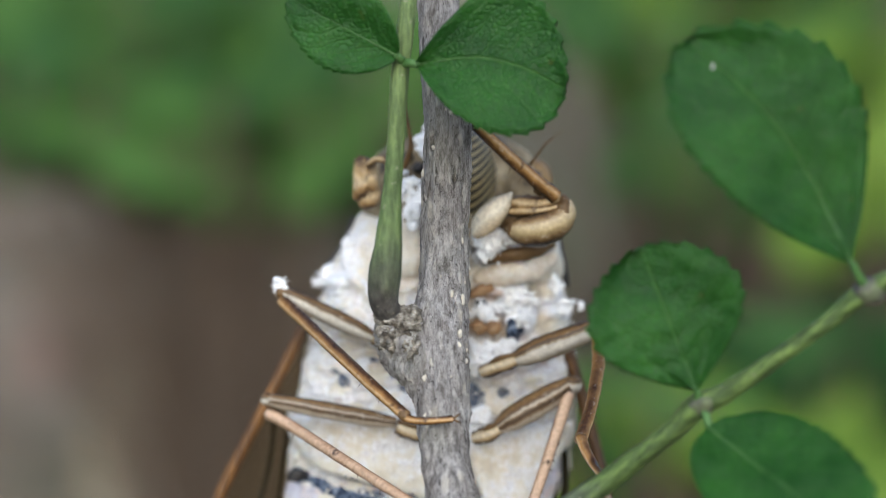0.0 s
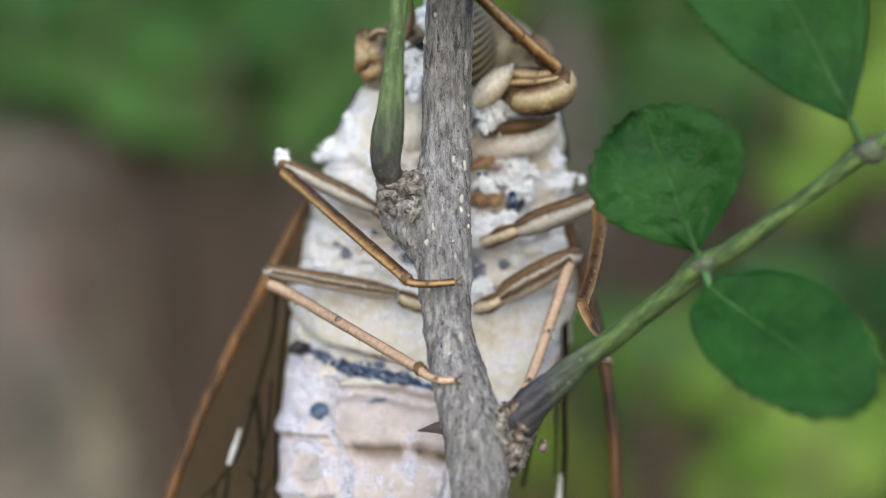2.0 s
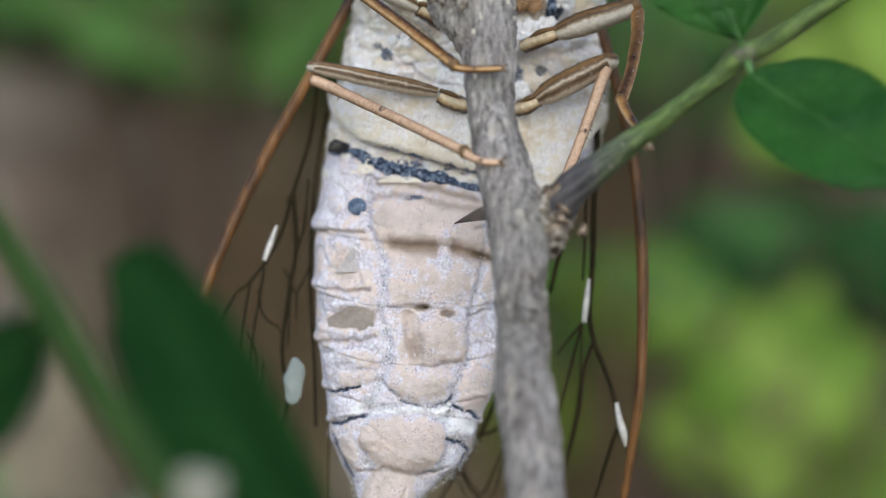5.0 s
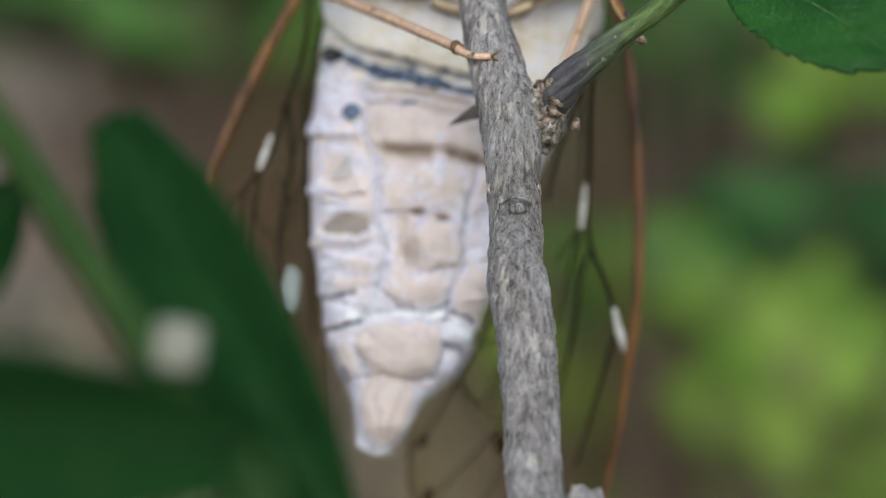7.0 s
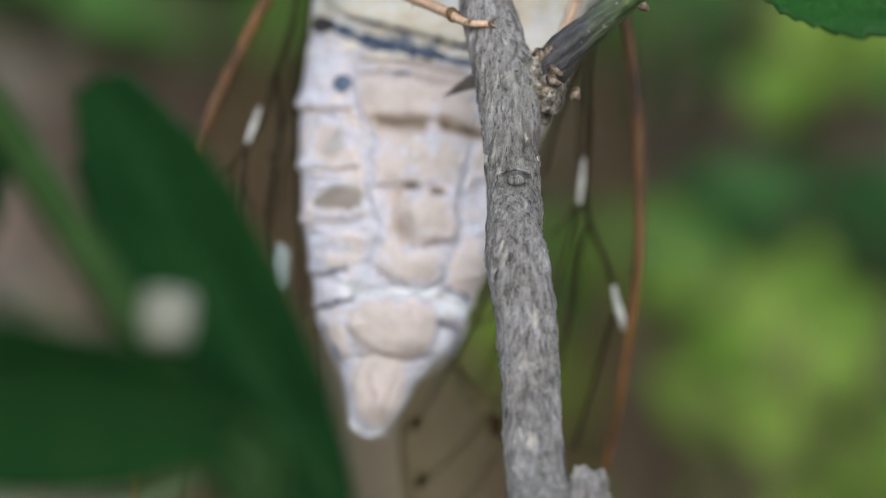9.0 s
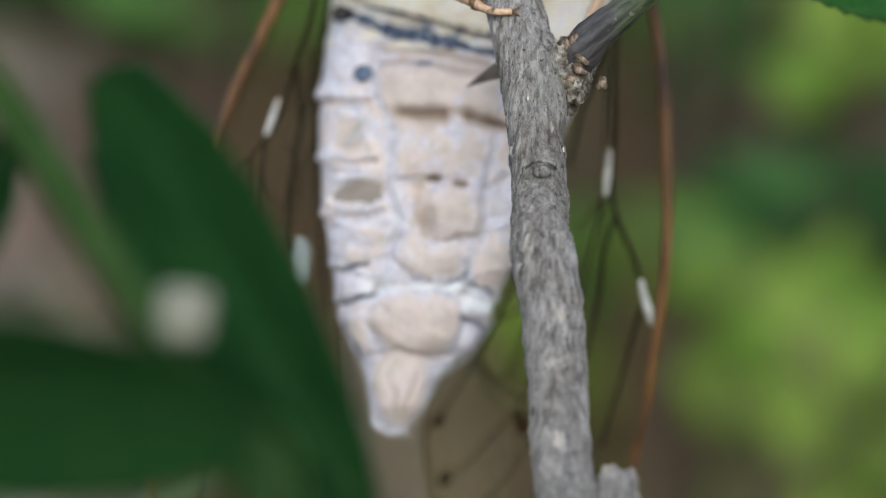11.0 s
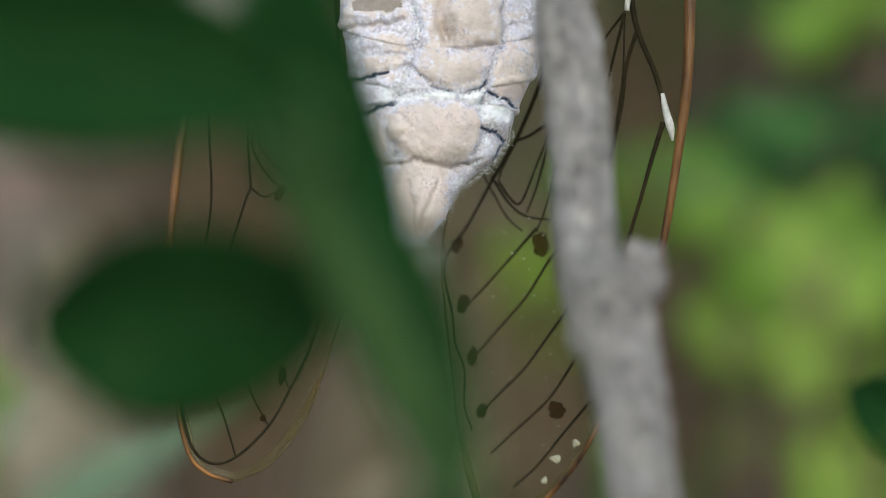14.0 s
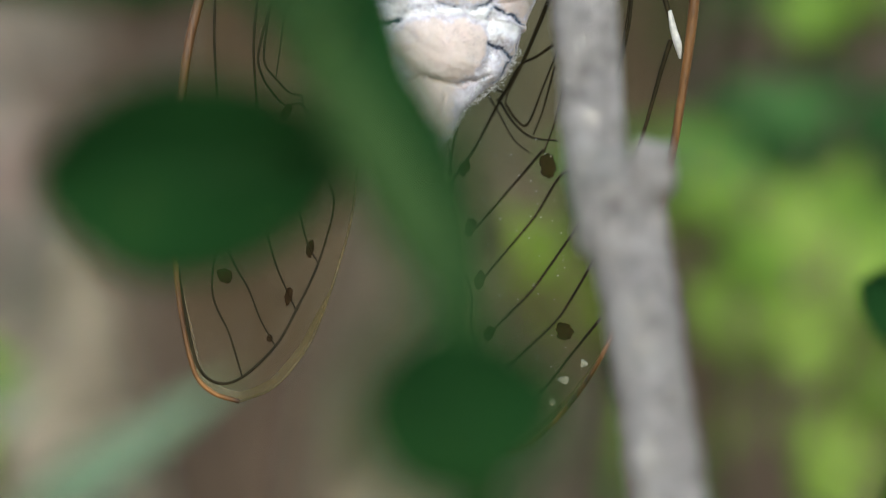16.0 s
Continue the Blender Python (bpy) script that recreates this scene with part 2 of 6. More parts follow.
def graded(name, low, high, axis, start, end, lean):
    """Twig bark that passes from one colour to another along an axis, unevenly."""
    m, nt, b = shader(name)
    vec = coords(nt)
    sep = nt.nodes.new("ShaderNodeSeparateXYZ")
    nt.links.new(vec, sep.inputs[0])
    fine = noisy(nt, vec, 1600.0, 5.0, 0.7)
    span = nt.nodes.new("ShaderNodeMapRange")
    span.inputs["From Min"].default_value, span.inputs["From Max"].default_value = start, end
    wob = nt.nodes.new("ShaderNodeMath")
    wob.operation = "MULTIPLY_ADD"
    nt.links.new(noisy(nt, vec, 500.0, 3.0), wob.inputs[0])
    wob.inputs[1].default_value = 0.004
    nt.links.new(sep.outputs["XYZ".index(axis)], wob.inputs[2])
    nt.links.new(wob.outputs[0], span.inputs["Value"])
    turned = nt.nodes.new("ShaderNodeMapping")
    turned.inputs["Rotation"].default_value = (0, radians(lean), 0)
    nt.links.new(vec, turned.inputs[0])
    drawn = nt.nodes.new("ShaderNodeMapping")
    drawn.inputs["Scale"].default_value = (0.13, 1, 1)
    nt.links.new(turned.outputs[0], drawn.inputs[0])
    streak = noisy(nt, drawn.outputs[0], 1900.0, 5.0, 0.65)
    col = mixed(nt, span.outputs[0], ramp(nt, streak, low), ramp(nt, streak, high))
    col = mixed(nt, 0.6, col, ramp(nt, fine, [(0.3, (0.6, 0.6, 0.6)), (0.7, (1.25, 1.25, 1.25))]), "MULTIPLY")
    pale = ramp(nt, noisy(nt, vec, 2100.0, 2.0), [(0.66, (0, 0, 0)), (0.72, (0.4, 0.4, 0.4))])
    col = mixed(nt, pale, col, (0.34, 0.32, 0.24))
    nt.links.new(col, b.inputs["Base Color"])
    b.inputs["Roughness"].default_value = 0.5
    b.inputs["Specular IOR Level"].default_value = 0.35
    bump(nt, b, mixed(nt, 0.6, fine, streak), 0.8, 0.0005)
    return m


def film_skin(name, tint, density, gloss=0.12):
    """A clear membrane: mostly see-through, faintly tinted, with a sheen."""
    m, nt, b = shader(name)
    clear = nt.nodes.new("ShaderNodeBsdfTransparent")
    clear.inputs[0].default_value = (0.83, 0.785, 0.66, 1)
    vec = coords(nt)
    nt.links.new(ramp(nt, noisy(nt, vec, 300.0), [(0.3, tint), (0.7, tuple(v * 1.5 for v in tint))]), b.inputs["Base Color"])
    b.inputs["Roughness"].default_value = gloss + 0.1
    ms = nt.nodes.new("ShaderNodeMixShader")
    ms.inputs[0].default_value = density
    nt.links.new(clear.outputs[0], ms.inputs[1])
    nt.links.new(b.outputs[0], ms.inputs[2])
    nt.links.new(ms.outputs[0], nt.nodes["Material Output"].inputs[0])
    bump(nt, b, noisy(nt, vec, 700.0), 0.3, 0.0003)
    return m


def coat_skin(name, horn_tones, bloom_tones, pepper, brown, salt=0.5, patchy=2.6):
    """The dead shell: tan horn under a mealy white bloom, with speckled ink-blue spots, brown stains and painted shadow
    bands; the coat layer says where.
    """
    m, nt, b = shader(name)
    vec = coords(nt)
    at = nt.nodes.new("ShaderNodeAttribute")
    at.attribute_name = "coat"
    sep = nt.nodes.new("ShaderNodeSeparateColor")
    nt.links.new(at.outputs["Color"], sep.inputs[0])

    def calc(op, a, b2, clamp=False):
        n = nt.nodes.new("ShaderNodeMath")
        n.operation, n.use_clamp = op, clamp
        for s, v in zip(n.inputs, (a, b2)):
            if hasattr(v, "links"):
                nt.links.new(v, s)
            else:
                s.default_value = v
        return n.outputs[0]

    broad, grain, speck = noisy(nt, vec, 420.0, 5.0), noisy(nt, vec, 3600.0, 4.0, 0.7), noisy(nt, vec, 6200.0, 2.0)
    horn = ramp(nt, noisy(nt, vec, 330.0, 4.0), horn_tones)
    bloom = ramp(nt, grain, bloom_tones)
    cover = calc("ADD", sep.outputs[0], calc("MULTIPLY", calc("SUBTRACT", calc("ADD", calc("MULTIPLY", calc("ADD", broad, noisy(nt, vec, 1200.0, 3.0)), 0.5), calc("MULTIPLY", grain, salt)), 0.5 + salt / 2), patchy))
    col = mixed(nt, ramp(nt, cover, [(0.30, (0.08, 0.08, 0.08)), (0.75, (0.95, 0.95, 0.95))]), horn, bloom)
    col = mixed(nt, ramp(nt, calc("SUBTRACT", cover, 0.5), [(0.55, (0, 0, 0)), (0.95, (1, 1, 1))]), col, (0.86, 0.87, 0.92))
    pep = ramp(nt, calc("ADD", speck, calc("MULTIPLY", calc("ADD", broad, calc("MULTIPLY", cover, 0.25, True)), 0.3)), [(0.72, (0, 0, 0)), (0.79, (pepper, pepper, pepper))])
    clump = ramp(nt, noisy(nt, vec, 760.0, 4.0, 0.6), [(0.46, (0.12, 0.12, 0.12)), (0.62, (1, 1, 1))])
    col = mixed(nt, calc("MULTIPLY", pep, clump), col, (0.26, 0.205, 0.225))
    stain_shade = calc("MULTIPLY", sep.outputs[2], calc("ADD", broad, 0.5), True)
    col = mixed(nt, stain_shade, col, brown)
    dark = calc("ADD", sep.outputs[1], calc("MULTIPLY", calc("SUBTRACT", calc("ADD", grain, speck), 1.0), 1.7))
    blot = ramp(nt, dark, [(0.40, (0, 0, 0)), (0.62, (1, 1, 1))])
    inky = ramp(nt, speck, [(0.35, (0.012, 0.015, 0.026)), (0.52, (0.06, 0.08, 0.13)), (0.66, (0.30, 0.35, 0.47))])
    col = mixed(nt, blot, col, inky)
    nt.links.new(col, b.inputs["Base Color"])
    b.inputs["Roughness"].default_value = 0.62
    b.inputs["Specular IOR Level"].default_value = 0.3
    b.inputs["Subsurface Weight"].default_value = 0.15
    b.inputs["Subsurface Radius"].default_value = (0.001, 0.0007, 0.0005)
    b.inputs["Subsurface Scale"].default_value = 0.4
    bump(nt, b, calc("ADD", grain, calc("MULTIPLY", speck, 0.6)), 0.5, 0.00025)
    return m


COAT = coat_skin("mealy_shell", [(0.3, (0.52, 0.45, 0.405)), (0.45, (0.66, 0.57, 0.525)), (0.58, (0.73, 0.625, 0.585)), (0.72, (0.80, 0.66, 0.635))], [(0.28, (0.42, 0.39, 0.45)), (0.45, (0.62, 0.60, 0.69)), (0.65, (0.83, 0.83, 0.94))], 0.55, (0.24, 0.18, 0.13), 0.22, 3.6)
CREAM = coat_skin("cream_mealy_shell", [(0.3, (0.58, 0.49, 0.36)), (0.5, (0.75, 0.69, 0.575)), (0.7, (0.79, 0.755, 0.69))], [(0.30, (0.62, 0.59, 0.59)), (0.43, (0.78, 0.765, 0.775)), (0.62, (0.90, 0.895, 0.92))], 0.3, (0.24, 0.12, 0.05), 0.2, 3.2)
BARK = bark_skin("bark")
DARK_TONES, GREEN_TONES = [(0.38, (0.022, 0.021, 0.026)), (0.6, (0.085, 0.08, 0.085))], [(0.34, (0.030, 0.052, 0.014)), (0.5, (0.080, 0.132, 0.034)), (0.66, (0.16, 0.24, 0.062))]
TWIG_UP = graded("upright_twig", [(0.35, (0.05, 0.046, 0.046)), (0.65, (0.13, 0.12, 0.11))], [(0.34, (0.06, 0.095, 0.030)), (0.5, (0.115, 0.172, 0.058)), (0.66, (0.19, 0.27, 0.09))], "Z", -0.0078, -0.0025, 90)
TWIG_OUT = graded("slanting_twig", DARK_TONES, GREEN_TONES, "X", -0.0112, -0.0066, 36)
GREEN_BARK = skin("green_bark", [(0.3, (0.055, 0.075, 0.03)), (0.45, (0.10, 0.145, 0.05)), (0.65, (0.20, 0.24, 0.10))], 500, 2400, 0.6, 0.7, 0.0003, (0.30, 0.28, 0.18), 1500, stretch=(1, 1, 0.4))
DARK_BARK = skin("dark_bark", [(0.32, (0.03, 0.028, 0.03)), (0.5, (0.085, 0.08, 0.075)), (0.68, (0.13, 0.16, 0.075))], 350, 1800, 0.6, 0.5, 0.0003)
NODE_BARK = skin("node_bark", [(0.34, (0.05, 0.04, 0.032)), (0.46, (0.19, 0.165, 0.135)), (0.56, (0.34, 0.31, 0.265)), (0.68, (0.56, 0.53, 0.49))], 1700, 3000, 0.8, 1.0, 0.0006, (0.05, 0.04, 0.03), 700)
SCALES = skin("bud_scale", [(0.38, (0.035, 0.022, 0.015)), (0.5, (0.13, 0.09, 0.062)), (0.66, (0.34, 0.28, 0.22))], 1500, 3000, 0.7, 0.6, 0.0003)
THORN = skin("thorn", [(0.3, (0.05, 0.038, 0.03)), (0.7, (0.14, 0.11, 0.085))], 500, 2500, 0.5, 0.3, 0.0002)
LEAF = leaf_skin("leaf_green", (0.010, 0.056, 0.009), (0.034, 0.132, 0.019), (0.10, 0.21, 0.06), gloss=0.42, shine=0.24)
# leaves near the lens: their shade is painted in as a much darker green
LEAF_DEEP_SHADE = leaf_skin("leaf_deep_shade", (0.007, 0.033, 0.009), (0.013, 0.051, 0.013), (0.025, 0.075, 0.02), through=0.1, gloss=0.8, shine=0.05)
LEAF_BRIGHT = leaf_skin("leaf_bright", (0.11, 0.205, 0.022), (0.19, 0.31, 0.042), (0.25, 0.4, 0.1), through=0.35)
LEAF_MID = leaf_skin("leaf_mid", (0.055, 0.14, 0.03), (0.10, 0.21, 0.045), (0.15, 0.3, 0.08), through=0.3)
LEAF_LIME = leaf_skin("leaf_lime", (0.20, 0.33, 0.04), (0.32, 0.45, 0.09), (0.3, 0.45, 0.1), through=0.35)
# darkened copy of the leaf greens, with the bank's shade put into the colour
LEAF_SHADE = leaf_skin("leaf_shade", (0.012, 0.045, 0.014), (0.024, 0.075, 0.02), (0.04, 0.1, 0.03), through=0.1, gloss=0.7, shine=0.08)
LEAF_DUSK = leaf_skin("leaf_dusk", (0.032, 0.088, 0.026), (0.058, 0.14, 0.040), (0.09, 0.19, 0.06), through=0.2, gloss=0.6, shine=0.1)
LEAF_PALE = leaf_skin("leaf_pale", (0.16, 0.25, 0.16), (0.24, 0.34, 0.22), (0.3, 0.4, 0.3), through=0.3)
MIDRIB = skin("midrib", [(0.3, (0.045, 0.125, 0.03)), (0.7, (0.09, 0.19, 0.055))], 500, 2000, 0.5)
CHITIN = skin("cream_shell", [(0.30, (0.55, 0.44, 0.31)), (0.5, (0.70, 0.62, 0.51)), (0.68, (0.80, 0.76, 0.72))], 320, 2600, 0.55, 0.5, 0.0002, (0.86, 0.85, 0.86), 2100, soft=0.2)
GREY_PIT = skin("grey_pit", [(0.3, (0.23, 0.195, 0.17)), (0.7, (0.33, 0.285, 0.255))], 500, 2500, 0.6)
LILAC_PIT = skin("lilac_pit", [(0.3, (0.36, 0.335, 0.33)), (0.7, (0.52, 0.485, 0.48))], 500, 2500, 0.6)
BLUE_SPOT = skin("blue_grey_spot", [(0.35, (0.04, 0.07, 0.13)), (0.65, (0.16, 0.22, 0.33))], 1900, 4600, 0.7, 0.5, 0.0002, (0.42, 0.46, 0.54), 3600)
INK = skin("blue_black", [(0.36, (0.018, 0.024, 0.040)), (0.47, (0.065, 0.09, 0.145)), (0.57, (0.19, 0.24, 0.34)), (0.68, (0.50, 0.52, 0.58))], 2600, 5200, 0.95, 0.7, 0.0003)
INK.node_tree.nodes["Principled BSDF"].inputs["Specular IOR Level"].default_value = 0.1
BLACK = skin("black_line", [(0.3, (0.012, 0.011, 0.012)), (0.7, (0.04, 0.037, 0.038))], 900, 3000, 0.4)
# shins: the pale middle between dark rims is a highlight put into the colour
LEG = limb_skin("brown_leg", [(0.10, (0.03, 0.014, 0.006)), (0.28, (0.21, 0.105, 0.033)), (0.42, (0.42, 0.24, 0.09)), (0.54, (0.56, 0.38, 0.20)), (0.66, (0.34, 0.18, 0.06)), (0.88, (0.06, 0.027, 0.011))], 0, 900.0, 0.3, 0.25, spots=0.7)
# likewise a painted gleam, paler towards the front and darker at the rim
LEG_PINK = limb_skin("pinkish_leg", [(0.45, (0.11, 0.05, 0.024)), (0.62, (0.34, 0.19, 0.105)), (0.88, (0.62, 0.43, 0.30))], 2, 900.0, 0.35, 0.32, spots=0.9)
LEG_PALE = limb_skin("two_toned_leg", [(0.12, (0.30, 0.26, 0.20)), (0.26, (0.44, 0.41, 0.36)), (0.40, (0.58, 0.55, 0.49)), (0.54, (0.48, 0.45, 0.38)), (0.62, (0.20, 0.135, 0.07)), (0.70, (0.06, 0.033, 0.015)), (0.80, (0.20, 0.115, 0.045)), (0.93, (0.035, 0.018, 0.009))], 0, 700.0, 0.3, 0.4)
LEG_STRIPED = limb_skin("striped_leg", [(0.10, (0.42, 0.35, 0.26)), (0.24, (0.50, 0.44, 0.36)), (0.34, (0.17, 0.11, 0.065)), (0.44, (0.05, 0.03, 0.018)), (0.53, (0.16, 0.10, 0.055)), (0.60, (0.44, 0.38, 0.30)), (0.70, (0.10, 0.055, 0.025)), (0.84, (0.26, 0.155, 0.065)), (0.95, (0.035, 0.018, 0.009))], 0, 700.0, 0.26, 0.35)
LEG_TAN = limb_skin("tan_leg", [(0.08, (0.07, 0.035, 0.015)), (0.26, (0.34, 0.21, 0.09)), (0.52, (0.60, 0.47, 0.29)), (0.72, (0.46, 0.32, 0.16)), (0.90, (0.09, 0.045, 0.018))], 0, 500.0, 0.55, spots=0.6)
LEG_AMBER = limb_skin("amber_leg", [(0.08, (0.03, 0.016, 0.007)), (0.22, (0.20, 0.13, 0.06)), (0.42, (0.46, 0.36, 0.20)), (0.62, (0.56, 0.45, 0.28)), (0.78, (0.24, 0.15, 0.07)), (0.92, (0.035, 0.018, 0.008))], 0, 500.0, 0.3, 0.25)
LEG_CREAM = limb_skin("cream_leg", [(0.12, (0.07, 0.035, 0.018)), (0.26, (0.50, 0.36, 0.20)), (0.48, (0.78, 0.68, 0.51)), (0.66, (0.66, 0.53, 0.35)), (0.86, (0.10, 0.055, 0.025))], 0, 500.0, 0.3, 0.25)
HEAD = skin("ochre_head", [(0.3, (0.07, 0.047, 0.024)), (0.5, (0.19, 0.14, 0.075)), (0.7, (0.36, 0.29, 0.18))], 420, 2600, 0.45, 0.4, 0.0002, (0.03, 0.025, 0.02), 520)
LEG_IVORY = limb_skin("ivory_leg", [(0.08, (0.10, 0.055, 0.03)), (0.2, (0.62, 0.50, 0.34)), (0.5, (0.86, 0.79, 0.66)), (0.75, (0.76, 0.66, 0.50)), (0.93, (0.16, 0.09, 0.045))], 0, 500.0, 0.3, 0.25)
RIDGE = skin("dark_ridge", [(0.3, (0.06, 0.035, 0.015)), (0.7, (0.19, 0.11, 0.045))], 400, 2200, 0.4)
FUZZ = skin("white_mould", [(0.3, (0.89, 0.90, 0.94)), (0.7, (0.94, 0.945, 0.97))], 900, 3600, 0.95, 0.4, 0.0003)
EYE = skin("eye", [(0.3, (0.12, 0.07, 0.03)), (0.7, (0.34, 0.22, 0.10))], 300, 3000, 0.3)
VEIN = skin("wing_vein", [(0.3, (0.012, 0.011, 0.006)), (0.7, (0.035, 0.027, 0.012))], 600, 2500, 0.7)
VEIN.node_tree.nodes["Principled BSDF"].inputs["Specular IOR Level"].default_value = 0.08
VEIN_BROWN = skin("wing_edge", [(0.34, (0.030, 0.013, 0.005)), (0.5, (0.120, 0.053, 0.014)), (0.68, (0.25, 0.115, 0.032))], 600, 2800, 0.45, 0.5, 0.0002, stretch=(1, 1, 0.2))
VEIN_WHITE = skin("wing_white", [(0.3, (0.36, 0.36, 0.33)), (0.7, (0.72, 0.72, 0.70))], 600, 2500, 0.5)
FILM = film_skin("wing_film", (0.13, 0.10, 0.05), 0.10)
RIM = film_skin("wing_rim", (0.10, 0.080, 0.030), 0.30)
SMOKE = film_skin("wing_smoke", (0.020, 0.011, 0.005), 0.5, 0.85)
SMOKE.node_tree.nodes["Principled BSDF"].inputs["Specular IOR Level"].default_value = 0.05

# midrib darkened to go with the near leaves' painted shade
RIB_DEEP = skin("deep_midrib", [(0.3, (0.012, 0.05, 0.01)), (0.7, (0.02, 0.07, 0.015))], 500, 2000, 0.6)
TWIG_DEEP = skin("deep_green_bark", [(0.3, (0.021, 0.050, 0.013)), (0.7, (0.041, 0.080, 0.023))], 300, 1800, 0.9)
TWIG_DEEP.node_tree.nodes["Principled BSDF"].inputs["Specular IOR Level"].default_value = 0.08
DRY_STALK = skin("dry_stalk", [(0.3, (0.10, 0.075, 0.055)), (0.7, (0.17, 0.125, 0.095))], 200, 1200, 0.9)
PALE_BUD = skin("pale_bud", [(0.3, (0.17, 0.175, 0.14)), (0.7, (0.27, 0.27, 0.22))], 500, 1800, 0.7)
CRUMB = film_skin("crumb_glaze", (0.45, 0.45, 0.36), 0.35, 0.1)
FLAKE = film_skin("grey_flake", (0.30, 0.36, 0.37), 0.5, 0.5)


# ---- ground: level below the shrub, rising as a bank behind it ----
def ground_z(x, y):
    """Height of the ground in the plan, in mm."""
    rise = min(1.0, max(0.0, (y - 180.0) / 900.0))
    rise = rise * rise * (3 - 2 * rise)
    far = min(1.0, math.hypot(x, y - 400) / 4000.0)
    return -LIFT + 820.0 * rise + (noise.noise(Vector((x, y, 3)) * 0.004) * 26 + noise.noise(Vector((x, y, 9)) * 0.018) * 9) * (1 - 0.6 * far)


def soil_skin():
    m, nt, b = shader("forest_soil")
    vec = coords(nt)
    broad = ramp(nt, noisy(nt, vec, 11.0, 3.0), [(0.34, (0.092, 0.088, 0.064)), (0.48, (0.160, 0.145, 0.111)), (0.62, (0.26, 0.230, 0.186))])
    rust = ramp(nt, noisy(nt, coords(nt, (1, 1.3, 0.8)), 13.0, 2.0), [(0.55, (0, 0, 0)), (0.68, (0.75, 0.75, 0.75))])
    col = mixed(nt, rust, broad, (0.24, 0.135, 0.108))
    moss = ramp(nt, noisy(nt, vec, 7.0, 3.0), [(0.48, (0, 0, 0)), (0.60, (0.75, 0.75, 0.75))])
    col = mixed(nt, moss, col, (0.12, 0.14, 0.065))
    col = mixed(nt, 0.7, col, ramp(nt, noisy(nt, vec, 120.0, 5.0), [(0.3, (0.55, 0.55, 0.55)), (0.7, (1.4, 1.4, 1.4))]), "MULTIPLY")
    nt.links.new(col, b.inputs["Base Color"])
    b.inputs["Roughness"].default_value = 0.95
    bump(nt, b, noisy(nt, vec, 160.0, 6.0), 0.8, 0.006)
    return m


SOIL = soil_skin()
axis = [s * v for s in (-1, 1) for v in (200000, 40000, 9000, 3500, 2000)] + list(range(-1400, 1401, 40))
axis = sorted(axis)
deep = sorted([-200000, -40000, -9000, -3500, -2000, -1200, -700] + list(range(-400, 1501, 40)) + [2200, 3500, 9000, 40000, 200000])
bm = bmesh.new()
grid = [[bm.verts.new((x, y, ground_z(x, y))) for x in axis] for y in deep]
for a, b in zip(grid, grid[1:]):
    for k in range(len(axis) - 1):
        bm.faces.new((a[k], a[k + 1], b[k + 1], b[k]))
tagged(part("ground", bm, SOIL), "brown forest soil rising to a bank behind the shrub", "ground", kind="structure")


def litter():
    """Dead leaves and bits strewn over the bank, one sheet of loose pieces."""
    rng = random.Random(5)
    bm = bmesh.new()
    for _ in range(1500):
        x, y = rng.uniform(-420, 420), rng.uniform(120, 1050)
        z = ground_z(x, y) + rng.uniform(1, 5)
        size, turn = rng.choice((rng.uniform(9, 26), rng.uniform(22, 42))), rng.uniform(0, 6.28)
        thin = rng.uniform(0.25, 0.6)
        slope = Vector((0, -0.75 if 300 < y < 950 else -0.3, 1)).normalized()
        n = (slope + Vector((rng.uniform(-0.5, 0.5), rng.uniform(-0.5, 0.5), 0))).normalized()
        u = n.orthogonal().normalized()
        u = (Matrix.Rotation(turn, 3, n) @ u)
        w = n.cross(u)
        c = Vector((x, y, z))
        rim = []
        for k in range(6):
            a = 2 * math.pi * k / 6
            rim.append(bm.verts.new(c + u * math.cos(a) * size + w * math.sin(a) * size * thin + n * (rng.uniform(-1, 4))))
        mid = bm.verts.new(c - n * 1.5)
        for k in range(6):
            bm.faces.new((mid, rim[k], rim[(k + 1) % 6]))
    m, nt, b = shader("dead_leaf")
    geo = nt.nodes.new("ShaderNodeNewGeometry")
    nt.links.new(ramp(nt, geo.outputs["Random Per Island"], [(0.0, (0.09, 0.073, 0.054)), (0.4, (0.18, 0.135, 0.103)), (0.75, (0.24, 0.195, 0.15)), (0.92, (0.33, 0.27, 0.22)), (1.0, (0.46, 0.38, 0.32))]), b.inputs["Base Color"])
    b.inputs["Roughness"].default_value = 0.8
    tagged(part("leaf_litter", bm, m), "dry brown fallen leaves scattered over the soil bank", "leaf litter", kind="stuff")


litter()


